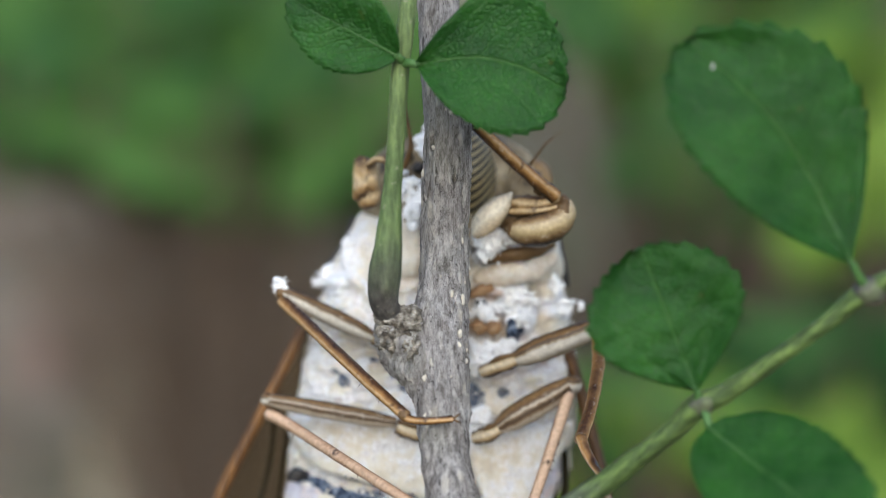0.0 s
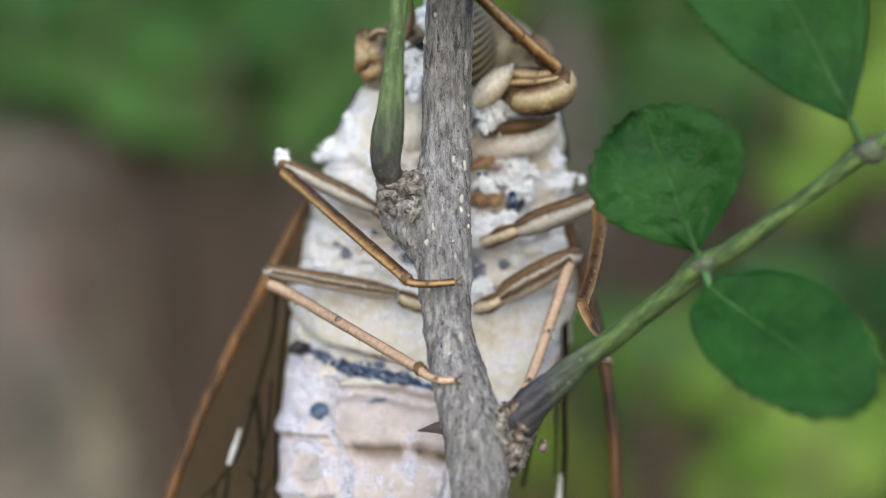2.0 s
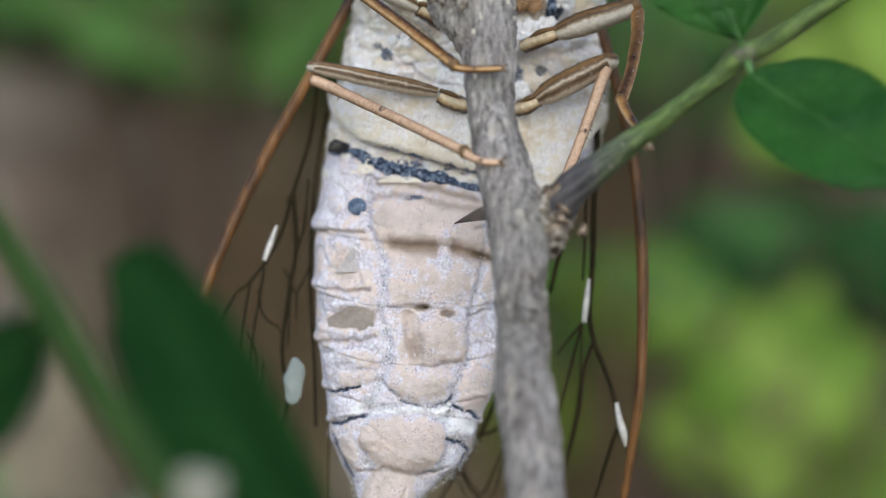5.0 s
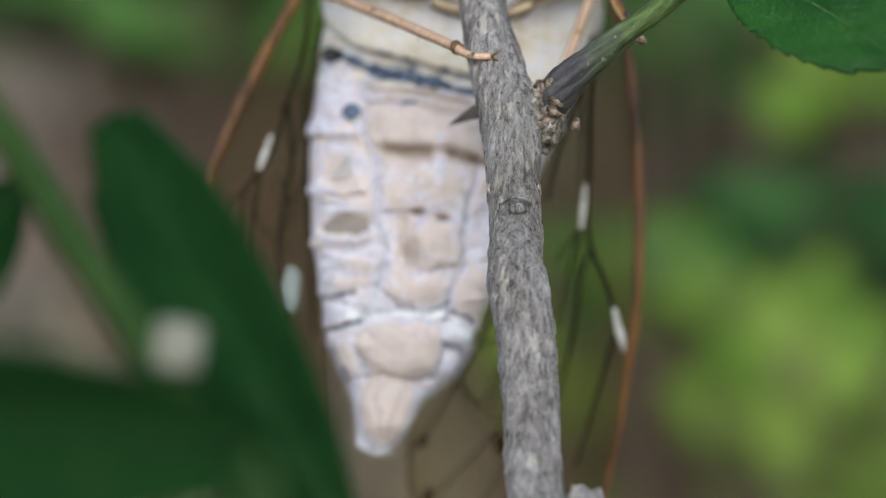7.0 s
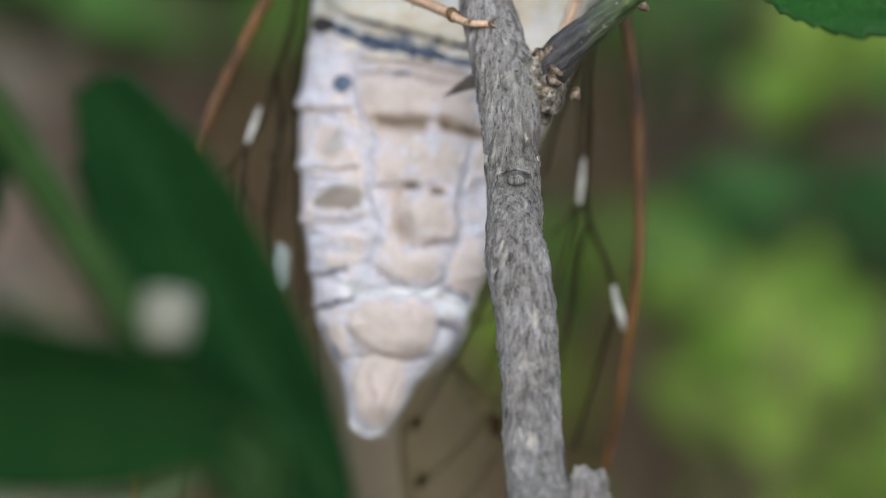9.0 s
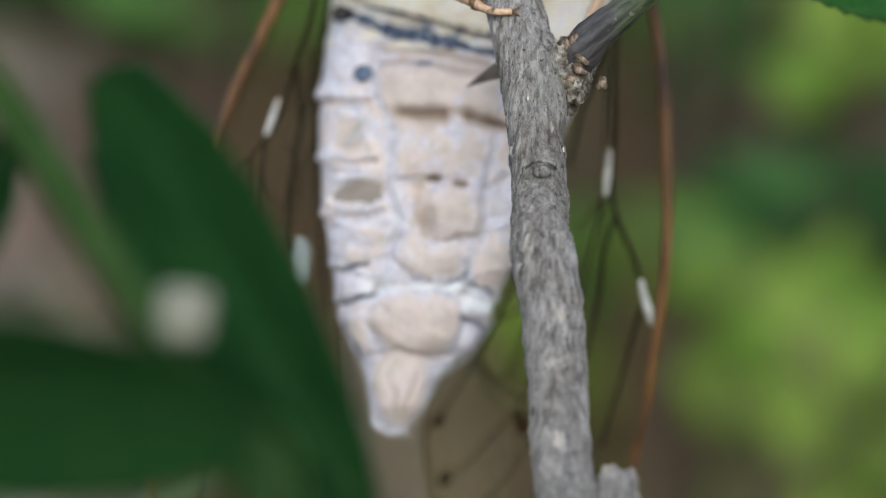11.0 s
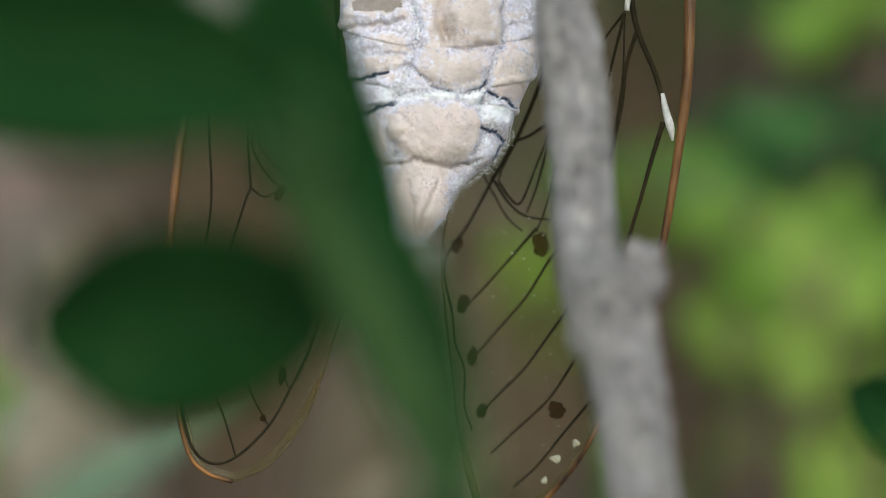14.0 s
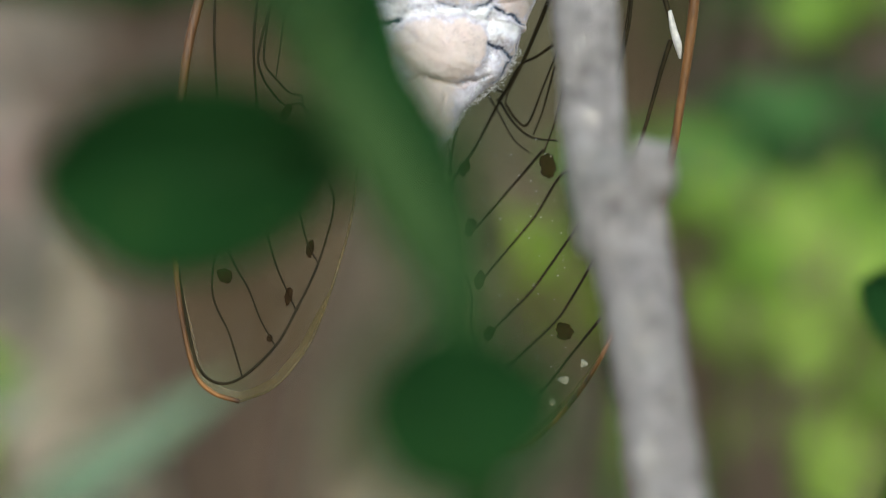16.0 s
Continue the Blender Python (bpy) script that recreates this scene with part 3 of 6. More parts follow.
# ---- leaves ----
def blade(length, width, widest=0.55, teeth=9, fold=0.10, droop=0.1, bend=0.0, thick=0.22, seed=1, blunt=0.55, taper=0.75, fine=(110, 16)):
    """A leaf blade along +x from its base, across y, facing +z, with toothed rim and a raised underside; it carries its own coordinates."""
    rng = random.Random(seed)
    bm = bmesh.new()
    uv = bm.loops.layers.uv.new("blade")
    nu, nv = fine
    where = {}

    def half(u):
        if u < widest:
            return max(0.0, math.sin(math.pi / 2 * u / widest)) ** taper
        return max(0.0, math.cos(math.pi / 2 * (u - widest) / (1 - widest))) ** blunt

    sheets = []
    for s in (0, 1):
        sheet = []
        for i in range(nu + 1):
            u = 1 - (1 - i / nu) ** 1.7
            h = half(u) * width / 2
            row = []
            for j in range(nv + 1):
                v = 2 * j / nv - 1
                y = v * h * (1 + 0.02 * noise.noise(Vector((u * 6, v * 3, seed)))) + bend * math.sin(math.pi * u)
                x = u * length
                # small uneven teeth round the rim, leaning to the tip
                turn = abs(math.atan2(y, x - 0.45 * length)) / math.pi
                rim = max(0.0, (abs(v) - 0.7) / 0.3) * min(1.0, max(0.0, u - 0.22) * 5)
                if rim > 0:
                    ph = (1.0 - turn * (teeth + 5) + 0.06 * seed + 0.5 * noise.noise(Vector((turn * 5, v, seed)))) % 1.0
                    grow = 1 + rim * (0.075 * ph**1.4 * (1 if ph < 0.85 else (1 - ph) / 0.15) - 0.025)
                    x, y = 0.45 * length + (x - 0.45 * length) * grow, y * grow
                z = fold * width * abs(v) ** 1.3 * half(u) - droop * length * u * u
                z += 0.006 * width * math.sin((u - abs(v) * 0.42) * 6 * 2 * math.pi) * abs(v) ** 0.5 * (1 - abs(v) * 0.3)
                z += 0.07 * width * noise.noise(Vector((u * 2.3, v * 1.7, seed * 3.1))) + 0.02 * width * noise.noise(Vector((u * 9, v * 6, seed * 1.7)))
                q = bm.verts.new((x, y, z - s * thick))
                where[q] = (u, v)
                row.append(q)
            sheet.append(row)
        sheets.append(sheet)
    faces = []
    for s, sheet in enumerate(sheets):
        for a, b in zip(sheet, sheet[1:]):
            for k in range(nv):
                ring = (a[k], b[k], b[k + 1], a[k + 1])
                faces.append(bm.faces.new(ring if s == 0 else ring[::-1]))
    top, low = sheets
    for k in (0, nv):
        for i in range(nu):
            ring = (top[i][k], low[i][k], low[i + 1][k], top[i + 1][k])
            faces.append(bm.faces.new(ring if k == 0 else ring[::-1]))
    for f in faces:
        for l in f.loops:
            l[uv].uv = where[l.vert]
    return bm, [Vector(r[nv // 2].co) for r in top]


def facing(base, tip, normal):
    """The turn and place that lay a blade from base to tip, with its upper side to the normal."""
    x = (Vector(tip) - Vector(base)).normalized()
    n = Vector(normal)
    z = (n - x * n.dot(x)).normalized()
    y = z.cross(x)
    m = Matrix((x, y, z)).transposed().to_4x4()
    m.translation = Vector(base)
    return m


def add_leaf(parent, base, tip, width, normal, material, seed=1, label="", stalk=None, rib=True, **shape):
    length = (Vector(tip) - Vector(base)).length
    m = facing(base, tip, normal)
    shape.setdefault("droop", 0.06)
    bm, spine = blade(length, width, seed=seed, **shape)
    bm.transform(m)
    ob = part("leaf", bm, material, parent, label)
    if rib:
        wide = 0.095 * min(1.0, length / 12)
        rows = [m @ (spine[k] + Vector((0, 0, 0.02))) for k in (int(f * (len(spine) - 1)) for f in (0, 0.09, 0.22, 0.35, 0.48, 0.6, 0.72))]
        part("midrib", rod([(*p, wide * (1 - k / 6.3)) for k, p in enumerate(rows)], sides=6, flat=0.6), RIB_DEEP if material is LEAF_DEEP_SHADE else MIDRIB, ob)
    if stalk:
        part("leaf_stalk", rod(stalk, sides=8), MIDRIB, parent)
    return ob


# ---- the shrub: stem, twigs, leaves ----
shrub = thing("shrub", (64, -190, ground_z(64, -190)), "leaning grey-barked shrub stem with toothed green leaves and a thorn", "shrub")
STEM = [
    (64, -190, -402, 4.2), (50, -140, -290, 3.6), (33, -82, -160, 2.8), (24, -48, -85, 2.2), (20.1, -33, -50.6, 1.95), (19.3, -28.5, -43.1, 2.1),
    (18.4, -26.5, -39, 2.35), (17.3, -24, -35.9, 1.8), (16.9, -20.5, -27.6, 1.85), (16.3, -19, -23, 1.95), (16.1, -18, -21, 1.75), (16.2, -16, -18.9, 1.72),
    (16.0, -14.5, -15.6, 1.75), (15.9, -13, -11.9, 2.05), (15.0, -11.5, -8.2, 1.85), (14.1, -10, -4.4, 1.62), (13.9, -8.5, 0.5, 1.82), (13.7, -7.5, 4.2, 1.95),
    (14.1, -6.5, 8, 1.7), (14.2, -6, 11.9, 1.65), (14.5, -6, 19.5, 1.6), (14.0, -5, 26.4, 1.45), (13.9, -3, 34, 1.35), (13.5, 1, 60, 1.2), (14, 4, 95, 0.6),
]
part("stem", rod(STEM, sides=90, steps=44, rough=0.11, grain=2.1), BARK, shrub, "grey bark with pale raised pores")
bm = bmesh.new()
tube(bm, [(10.7, -8.7, 6.2, 0.7), (10.8, -8.6, 5.4, 1.35), (11.1, -8.4, 4.3, 1.75), (11.8, -8.2, 3.0, 1.7), (12.6, -8.2, 1.4, 1.4), (13.3, -8.3, -0.6, 0.9)], sides=60, steps=18, rough=0.16, grain=1.8)
part("knuckle", bm, BARK, shrub, "swollen bark where a twig leaves the stem")
bm = bmesh.new()
lump(bm, (10.6, -9.0, 5.7), (1.15, 1.05, 1.0), 0.36, 2.3, 5)
lump(bm, (11.7, -9.3, 5.6), (0.9, 0.85, 1.0), 0.36, 2.3, 5)
lump(bm, (10.6, -9.2, 4.4), (1.0, 1.05, 1.1), 0.45, 2.2, 5)
lump(bm, (11.8, -9.5, 3.9), (0.7, 0.7, 1.0), 0.45, 2.4, 4)
for k in range(3):
    tube(bm, [(11.5 + 0.9 * math.cos(a) * (1 - 0.22 * k), -9.85 - 0.1 * k, 5.2 + 0.85 * math.sin(a) * (1 - 0.22 * k), 0.12) for a in (0.4 + 0.55 * j for j in range(10))], sides=7, steps=4, rough=0.3, grain=3.0)
part("knuckle", bm, NODE_BARK, shrub, "rough swollen node")
bm = bmesh.new()
lump(bm, (17.9, -12.8, -11.4), (1.4, 1.4, 2.4), 0.3, 1.6, 5)
lump(bm, (18.7, -12.6, -10.9), (1.0, 1.0, 1.2), 0.35, 2.2, 5)
part("knuckle", bm, NODE_BARK, shrub, "rough swollen node")
bm = bmesh.new()
lump(bm, (20.3, -26.5, -36.9), (1.35, 1.5, 1.7), 0.3, 1.5, 5)
lump(bm, (17.0, -27.5, -40.2), (1.0, 1.2, 1.5), 0.3, 1.5, 5)
part("knuckle", bm, BARK, shrub, "rough swollen node")
bm = bmesh.new()
lump(bm, (16.25, -17.75, -17.7), (0.5, 0.3, 0.34), 0.3, 2.0, 3)
for k in range(17):
    a = math.pi * (0.1 + 0.8 * k / 16)
    lump(bm, (16.2 - 1.05 * math.cos(a), -16.2 - 1.65 * math.sin(a), -17.9 - 0.62 * math.sin(a)), (0.2, 0.24, 0.12), 0.3, 2.0, 2)
    lump(bm, (16.2 - 0.95 * math.cos(a), -16.3 - 1.55 * math.sin(a), -17.5 + 0.5 * math.sin(a)), (0.18, 0.2, 0.1), 0.3, 2.0, 2)
part("leaf_scar", bm, BARK, shrub, "old ring-shaped leaf scar")
for at, size, turn in (((17.9, -13.6, -9.5), (0.5, 0.35, 0.6), 15), ((18.5, -13.9, -9.2), (0.35, 0.3, 0.4), -30), ((18.9, -14.1, -10.5), (0.62, 0.22, 0.26), 28), ((18.7, -14.2, -11.1), (0.6, 0.22, 0.28), 35), ((18.2, -14.0, -11.7), (0.5, 0.22, 0.45), 10), ((20.2, -12.6, -11.9), (0.34, 0.3, 0.38), 20), ((24.5, -13.3, -6.2), (0.5, 0.4, 0.34), 25)):
    part("bud_scale", lump(bmesh.new(), at, size, 0.6, 2.4, 3, Matrix.Rotation(radians(turn), 3, "Y")), SCALES, shrub)
part("thorn", rod([(14.6, -11.4, -10.7, 0.75), (13.4, -7.5, -10.9, 0.45), (11.7, -2.5, -11.5, 0.03)], sides=9), THORN, shrub, "sharp dark thorn")
part("twig", rod([(10.8, -8.6, 5.2, 0.8), (10.1, -9.8, 6.9, 1.0), (10.2, -10.6, 8.6, 1.12), (10.5, -11, 10.7, 0.92), (10.8, -11, 14, 0.66), (11.1, -11, 17.4, 0.6), (11.5, -11, 22.4, 0.62), (12.2, -10.5, 28, 0.55), (12.8, -9, 42, 0.3)], sides=18, steps=10, rough=0.06), TWIG_UP, shrub, "young side twig, dark at its foot and green above")
part("twig", rod([(18.2, -12.6, -11.2, 1.25), (19.3, -13.2, -9.3, 1.22), (21.2, -13.4, -7.65, 1.03), (23.2, -13.4, -6.05, 0.88), (24.7, -13.6, -4.95, 0.78), (28.8, -14.8, -1.75, 0.68), (30.4, -15.3, -0.2, 0.82), (32.6, -15.7, 0.95, 0.64), (38.5, -17.5, 5.1, 0.56), (40.8, -18.1, 7.0, 0.74), (43.5, -18.7, 8.4, 0.56), (54, -20, 14, 0.4), (64, -21, 21, 0.2)], sides=18, steps=12, rough=0.08), TWIG_OUT, shrub, "young side twig, dark at its foot and green above")
part("node", lump(bmesh.new(), (30.6, -15.5, 0.0), (0.9, 0.88, 0.75), 0.35, 1.3, 3), DARK_BARK, shrub)
part("node", lump(bmesh.new(), (41.2, -18.3, 7.1), (1.1, 1.0, 0.9), 0.35, 1.2, 2), DARK_BARK, shrub)
front = (0.0, -1.0, 0.25)
add_leaf(shrub, (39.9, -19.6, 8.8), (29.9, -21.5, 23.0), 11.3, (0.12, -1, 0.1), LEAF, 3, "large toothed green leaf with pale midrib", widest=0.6, blunt=0.45, taper=0.95, bend=-1.3, stalk=[(41.0, -18.4, 7.2, 0.4), (40.4, -19.1, 8.0, 0.32), (39.9, -19.6, 8.9, 0.25)])
add_leaf(shrub, (30.3, -16.2, 0.8), (26.9, -16.8, 10.1), 10.3, (-0.1, -1, 0.15), LEAF, 4, "rounded toothed green leaf", widest=0.58, blunt=0.5, taper=0.95, stalk=[(30.5, -15.5, 0.1, 0.35), (30.4, -15.9, 0.5, 0.3), (30.3, -16.2, 0.9, 0.2)])
add_leaf(shrub, (31.0, -16.6, -1.5), (39.0, -27.5, -7.9), 8.7, (0.1, -1, 0.25), LEAF, 5, "rounded toothed green leaf", widest=0.5, blunt=0.36, taper=0.42, stalk=[(30.8, -15.6, -0.1, 0.35), (30.9, -16.2, -0.8, 0.3), (31.1, -16.6, -1.6, 0.25)])
add_leaf(shrub, (12.6, -12.4, 22.5), (22.3, -13.8, 20.7), 9.9, (0.05, -1, 0.1), LEAF, 6, "toothed green leaf over the stem", widest=0.58, blunt=0.42, taper=0.85, bend=1.1, stalk=[(11.7, -11.2, 22.6, 0.34), (12.2, -12.0, 22.6, 0.3), (12.7, -12.4, 22.4, 0.22)])
add_leaf(shrub, (11.4, -12.2, 23.0), (4.2, -12.6, 27.0), 5.8, (0.05, -1, -0.25), LEAF, 7, "toothed green leaf on the side twig", widest=0.5, blunt=0.5, taper=0.6, stalk=[(11.6, -11.2, 22.8, 0.34), (11.5, -11.8, 22.9, 0.3), (11.3, -12.2, 23.1, 0.22)])

# pale raised pores on the bark
def pores():
    rng = random.Random(12)
    bm = bmesh.new()
    line = spline(STEM, 10)
    for _ in range(95):
        q = line[rng.choice((rng.randrange(40, 225), rng.randrange(150, 210)))]
        a = rng.uniform(-1.5, 1.5)
        at = Vector(q[:3]) + Vector((math.sin(a), -math.cos(a), 0)) * q[3] * 0.97
        s = rng.choice((rng.uniform(0.05, 0.11), rng.uniform(0.12, 0.21)))
        lump(bm, at, (s, s * 0.6, s * rng.uniform(1.1, 2.2)), 0.4, 3.0, 2)
    m = skin("pore", [(0.3, (0.42, 0.39, 0.34)), (0.7, (0.64, 0.60, 0.53))], 800, 3000, 0.8, 0.5, 0.0003)
    tagged(part("pore_crust", bm, m, shrub, "pale raised bark pores"), kind="stuff")


pores()
part("fleck", lump(bmesh.new(), (31.3, -20.7, 21.3), (0.085, 0.07, 0.19), 0.3, 2.0, 2), VEIN_WHITE, shrub, "tiny pale fleck on a leaf")


# ---- the cicada behind the stem ----
# height, the body's two flanks, how near its underside comes
BODY = [
    (19.4, 11.5, 18.0, 8.0), (17.6, 8.6, 20.6, 5.6), (15.5, 7.6, 22.0, 4.6), (13.2, 7.6, 22.1, 4.2), (11.0, 6.7, 22.2, 3.6), (8.2, 4.9, 22.7, 2.9), (5.2, 3.7, 23.3, 2.6),
    (0.2, 2.6, 23.8, 2.8), (-3.0, 1.9, 23.7, 3.0), (-6.5, 1.7, 23.0, 2.8), (-9.5, 1.5, 21.0, 1.9), (-12.6, 1.2, 19.6, 1.0), (-16.0, 1.35, 18.0, 0.3), (-19.9, 1.6, 16.6, 0.0),
    (-22.8, 2.15, 15.6, -0.1), (-25.4, 2.55, 14.2, 0.0), (-27.4, 2.8, 13.6, 0.2), (-29.0, 3.5, 12.8, 0.5), (-30.6, 4.5, 10.9, 0.9), (-31.8, 4.9, 9.7, 1.0), (-33.2, 5.2, 9.1, 1.3), (-34.6, 5.5, 7.9, 1.9), (-35.2, 6.0, 7.2, 2.3),
]
BZ = [-r[0] for r in BODY]


def flank(z):
    """The middle, the half width and the front of the body at a height."""
    l, r, f = (float(np.interp(-z, BZ, [q[k] for q in BODY])) for k in (1, 2, 3))
    return (l + r) / 2, (r - l) / 2, f


def belly(x, z, out=0.0):
    """The point of the body's underside at x, z, lifted out by so many mm."""
    mid, half, front = flank(z)
    u = min(0.999, abs(x - mid) / (half + 1e-6))
    deep = 0.55 * half
    return Vector((x, front + deep * (1 - (1 - u**2.3) ** (1 / 2.3)) - out, z))


# relief of the underside: lines as (points, depth, width, mould, ink, brown); domes as (x, z, half-width, half-height, lift, mould, ink, brown)
BELLY_LINES = [
    ([(5.3, -8.2), (5.5, -11.7), (6.6, -14.0), (6.4, -18.3), (7.1, -20.8), (6.3, -23.7), (5.3, -25.6)], 0.32, 0.3, 0.55, 0.36, 0.12),
    ([(14.3, -8.5), (14.2, -13.3), (13.1, -17.6), (12.8, -21.5), (11.8, -23.8), (11.5, -25.5)], 0.25, 0.22, 0.40, 0.36, 0.12),
    ([(1.0, -12.0), (3.3, -12.2), (5.0, -12.2)], 0.4, 0.12, 0.0, 0.15, 0.6), ([(1.0, -16.3), (3.4, -16.5), (5.5, -16.4)], 0.4, 0.12, 0.0, 0.15, 0.6), ([(1.2, -20.3), (3.9, -20.2), (6.1, -19.9)], 0.35, 0.14, 0.1, 0.1, 0.4),
    ([(2.0, -24.0), (3.5, -23.8), (5.0, -23.5)], 0.3, 0.11, -0.3, 1.5, 0), ([(2.2, -26.3), (3.8, -26.1), (5.1, -25.7)], 0.3, 0.12, -0.3, 1.5, 0), ([(12.0, -24.7), (13.0, -25.2), (14.4, -26.1)], 0.3, 0.11, -0.3, 1.5, 0), ([(11.5, -27.2), (12.5, -27.6), (13.6, -28.5)], 0.3, 0.12, -0.3, 1.5, 0),
    ([(13.1, -18.2), (14.5, -17.7)], 0.25, 0.12, 0, 0.2, 0.5), ([(13.4, -13.6), (15.2, -14.2), (17.5, -14.0)], 0.3, 0.15, 0, 0.1, 0.4),
    # two wide brown bands: the shadow along the shelf, put into the colour
    ([(7.1, -13.05), (8.7, -13.25), (10.5, -13.25)], 0.5, 0.45, -1.0, 0.0, 0.85), ([(11.8, -13.4), (13.1, -13.6), (14.4, -13.9)], 0.5, 0.42, -1.0, 0.0, 0.85),
    ([(5.6, -9.7), (7.4, -9.4), (9.1, -9.6), (11.6, -10.2), (13.5, -10.4)], 0.28, 0.22, 0.0, 0.12, 0.45), ([(6.0, -8.5), (8.0, -8.5), (10.5, -9.0), (13.4, -9.7)], 0.2, 0.24, -0.2, 0, 0.75), ([(7.1, -17.7), (9.0, -17.5), (10.0, -17.7)], 0.18, 0.15, 0, 0.1, 0.3),
    ([(8.5, -18.2), (8.7, -20.0), (9.1, -21.4)], 0.35, 0.3, -0.5, 0.0, 0.28), ([(9.4, -21.8), (10.6, -21.9), (12.3, -21.5)], 0.25, 0.12, 0.1, 0.1, 0.3), ([(9.2, -18.6), (9.5, -20.2), (9.6, -21.6)], 0.2, 0.12, 0, 0, 0.35),
    ([(7.2, -23.7), (8.2, -24.6), (9.3, -24.8)], 0.25, 0.12, 0.1, 0.62, 0.2), ([(10.1, -25.0), (11.2, -24.6), (11.8, -24.1)], 0.25, 0.12, 0.1, 0.62, 0.2), ([(5.4, -23.4), (6.5, -23.0), (7.2, -23.7)], 0.2, 0.15, 0.2, 0.2, 0.1),
    ([(4.8, -29.7), (6.2, -29.8), (7.4, -29.3), (8.2, -29.8), (9.6, -30.0), (11.3, -29.3)], 0.25, 0.16, 0.0, 0.2, 0.5), ([(1.8, -15.8), (3.2, -14.3), (4.6, -12.9)], -0.22, 0.25, 0.25, 0, 0), ([(4.6, -12.9), (5.0, -14.5), (5.4, -15.9)], -0.15, 0.2, 0.1, 0, 0),
    ([(5.5, -25.5), (4.9, -27.2), (5.6, -29.2)], 0.2, 0.3, 0.7, 0, 0), ([(11.5, -25.6), (11.9, -27.2), (11.0, -29.2)], 0.2, 0.3, 0.7, 0, 0), ([(5.2, -25.1), (8.2, -25.3), (11.2, -25.1), (13.0, -26.3)], 0.25, 0.42, 1.0, 0, 0), ([(4.6, -30.6), (5.2, -32.4), (5.4, -34.6)], 0.0, 0.45, 0.6, 0, 0), ([(10.6, -30.2), (9.2, -32.4), (7.8, -34.6)], 0.0, 0.45, 0.6, 0, 0),
    ([(2.9, -5.9), (4.9, -6.3), (6.1, -6.8), (7.4, -7.1), (9.0, -7.4), (10.7, -7.6), (12.2, -8.1), (14.4, -8.6)], 0.1, 0.5, -0.2, 1.15, 0), ([(6.6, -30.9), (6.9, -32.6), (6.9, -34.2)], 0.12, 0.14, 0, 0, 0.25), ([(8.3, -30.8), (7.8, -32.6), (7.3, -34.2)], 0.12, 0.14, 0, 0, 0.25),
    ([(13.7, -26.6), (13.2, -28.2), (12.3, -29.5), (11.2, -30.6)], 0.1, 0.2, -0.2, 1.15, 0), ([(2.9, -26.8), (3.6, -28.4), (4.5, -30.2)], 0.1, 0.2, 0.0, 0.85, 0),
    ([(3.0, -17.6), (4.2, -17.4), (5.6, -17.7)], -0.15, 0.15, 0.4, 0, 0), ([(2.2, -19.4), (3.8, -19.5), (5.6, -19.2)], -0.2, 0.3, 0.2, 0, 0), ([(2.6, -22.2), (4.2, -22.0), (5.6, -22.4)], 0.12, 0.3, 0.1, 0, 0.1),
]
THORAX_LINES = [
    ([(16.0, 8.9), (18.0, 9.5), (20.5, 9.8), (21.7, 10.9)], -0.5, 0.5, 0.5, 0, 0), ([(15.5, 10.2), (17.8, 10.5), (20.2, 10.9)], 0.7, 0.45, -0.8, 0.5, 0.5), ([(15.7, 5.4), (18.0, 4.9), (20.4, 3.1)], 0.4, 0.4, 0, 0, 0.1), ([(4.0, 3.3), (6.4, 2.4), (9.3, 2.6)], 0.35, 0.4, 0.1, 0, 0.0),
    ([(2.1, -1.8), (3.9, -1.7), (7.2, -2.5), (9.7, -3.8)], 0.25, 0.35, 0.2, 0, 0), ([(20.2, 8.6), (20.6, 6.2), (21.2, 3.4)], 0.4, 0.4, -0.3, 0, 0.1), ([(15.2, 0.9), (17.5, 1.1), (20.8, 1.6), (23.4, 2.4)], 0.45, 0.35, 0.1, 0.1, 0.1), ([(6.2, 9.5), (7.6, 7.0), (8.6, 4.2)], 0.25, 0.4, 0.1, 0, 0.0),
    ([(9.2, 9.0), (11.0, 8.2), (12.6, 8.6)], 0.35, 0.3, 0, 0, 0.3), ([(4.6, 0.2), (5.6, -0.4), (9.0, -0.2)], -0.25, 0.4, 0.3, 0, 0), ([(12.4, 12.4), (12.5, 10.0), (12.2, 7.5)], 0.3, 0.3, 0, 0, 0.15), ([(17.3, 3.8), (17.5, 4.4), (17.5, 5.2)], 0.2, 0.1, 0, 0, 0.5), ([(18.0, 3.7), (18.2, 4.4), (18.2, 5.1)], 0.2, 0.1, 0, 0, 0.4),
]
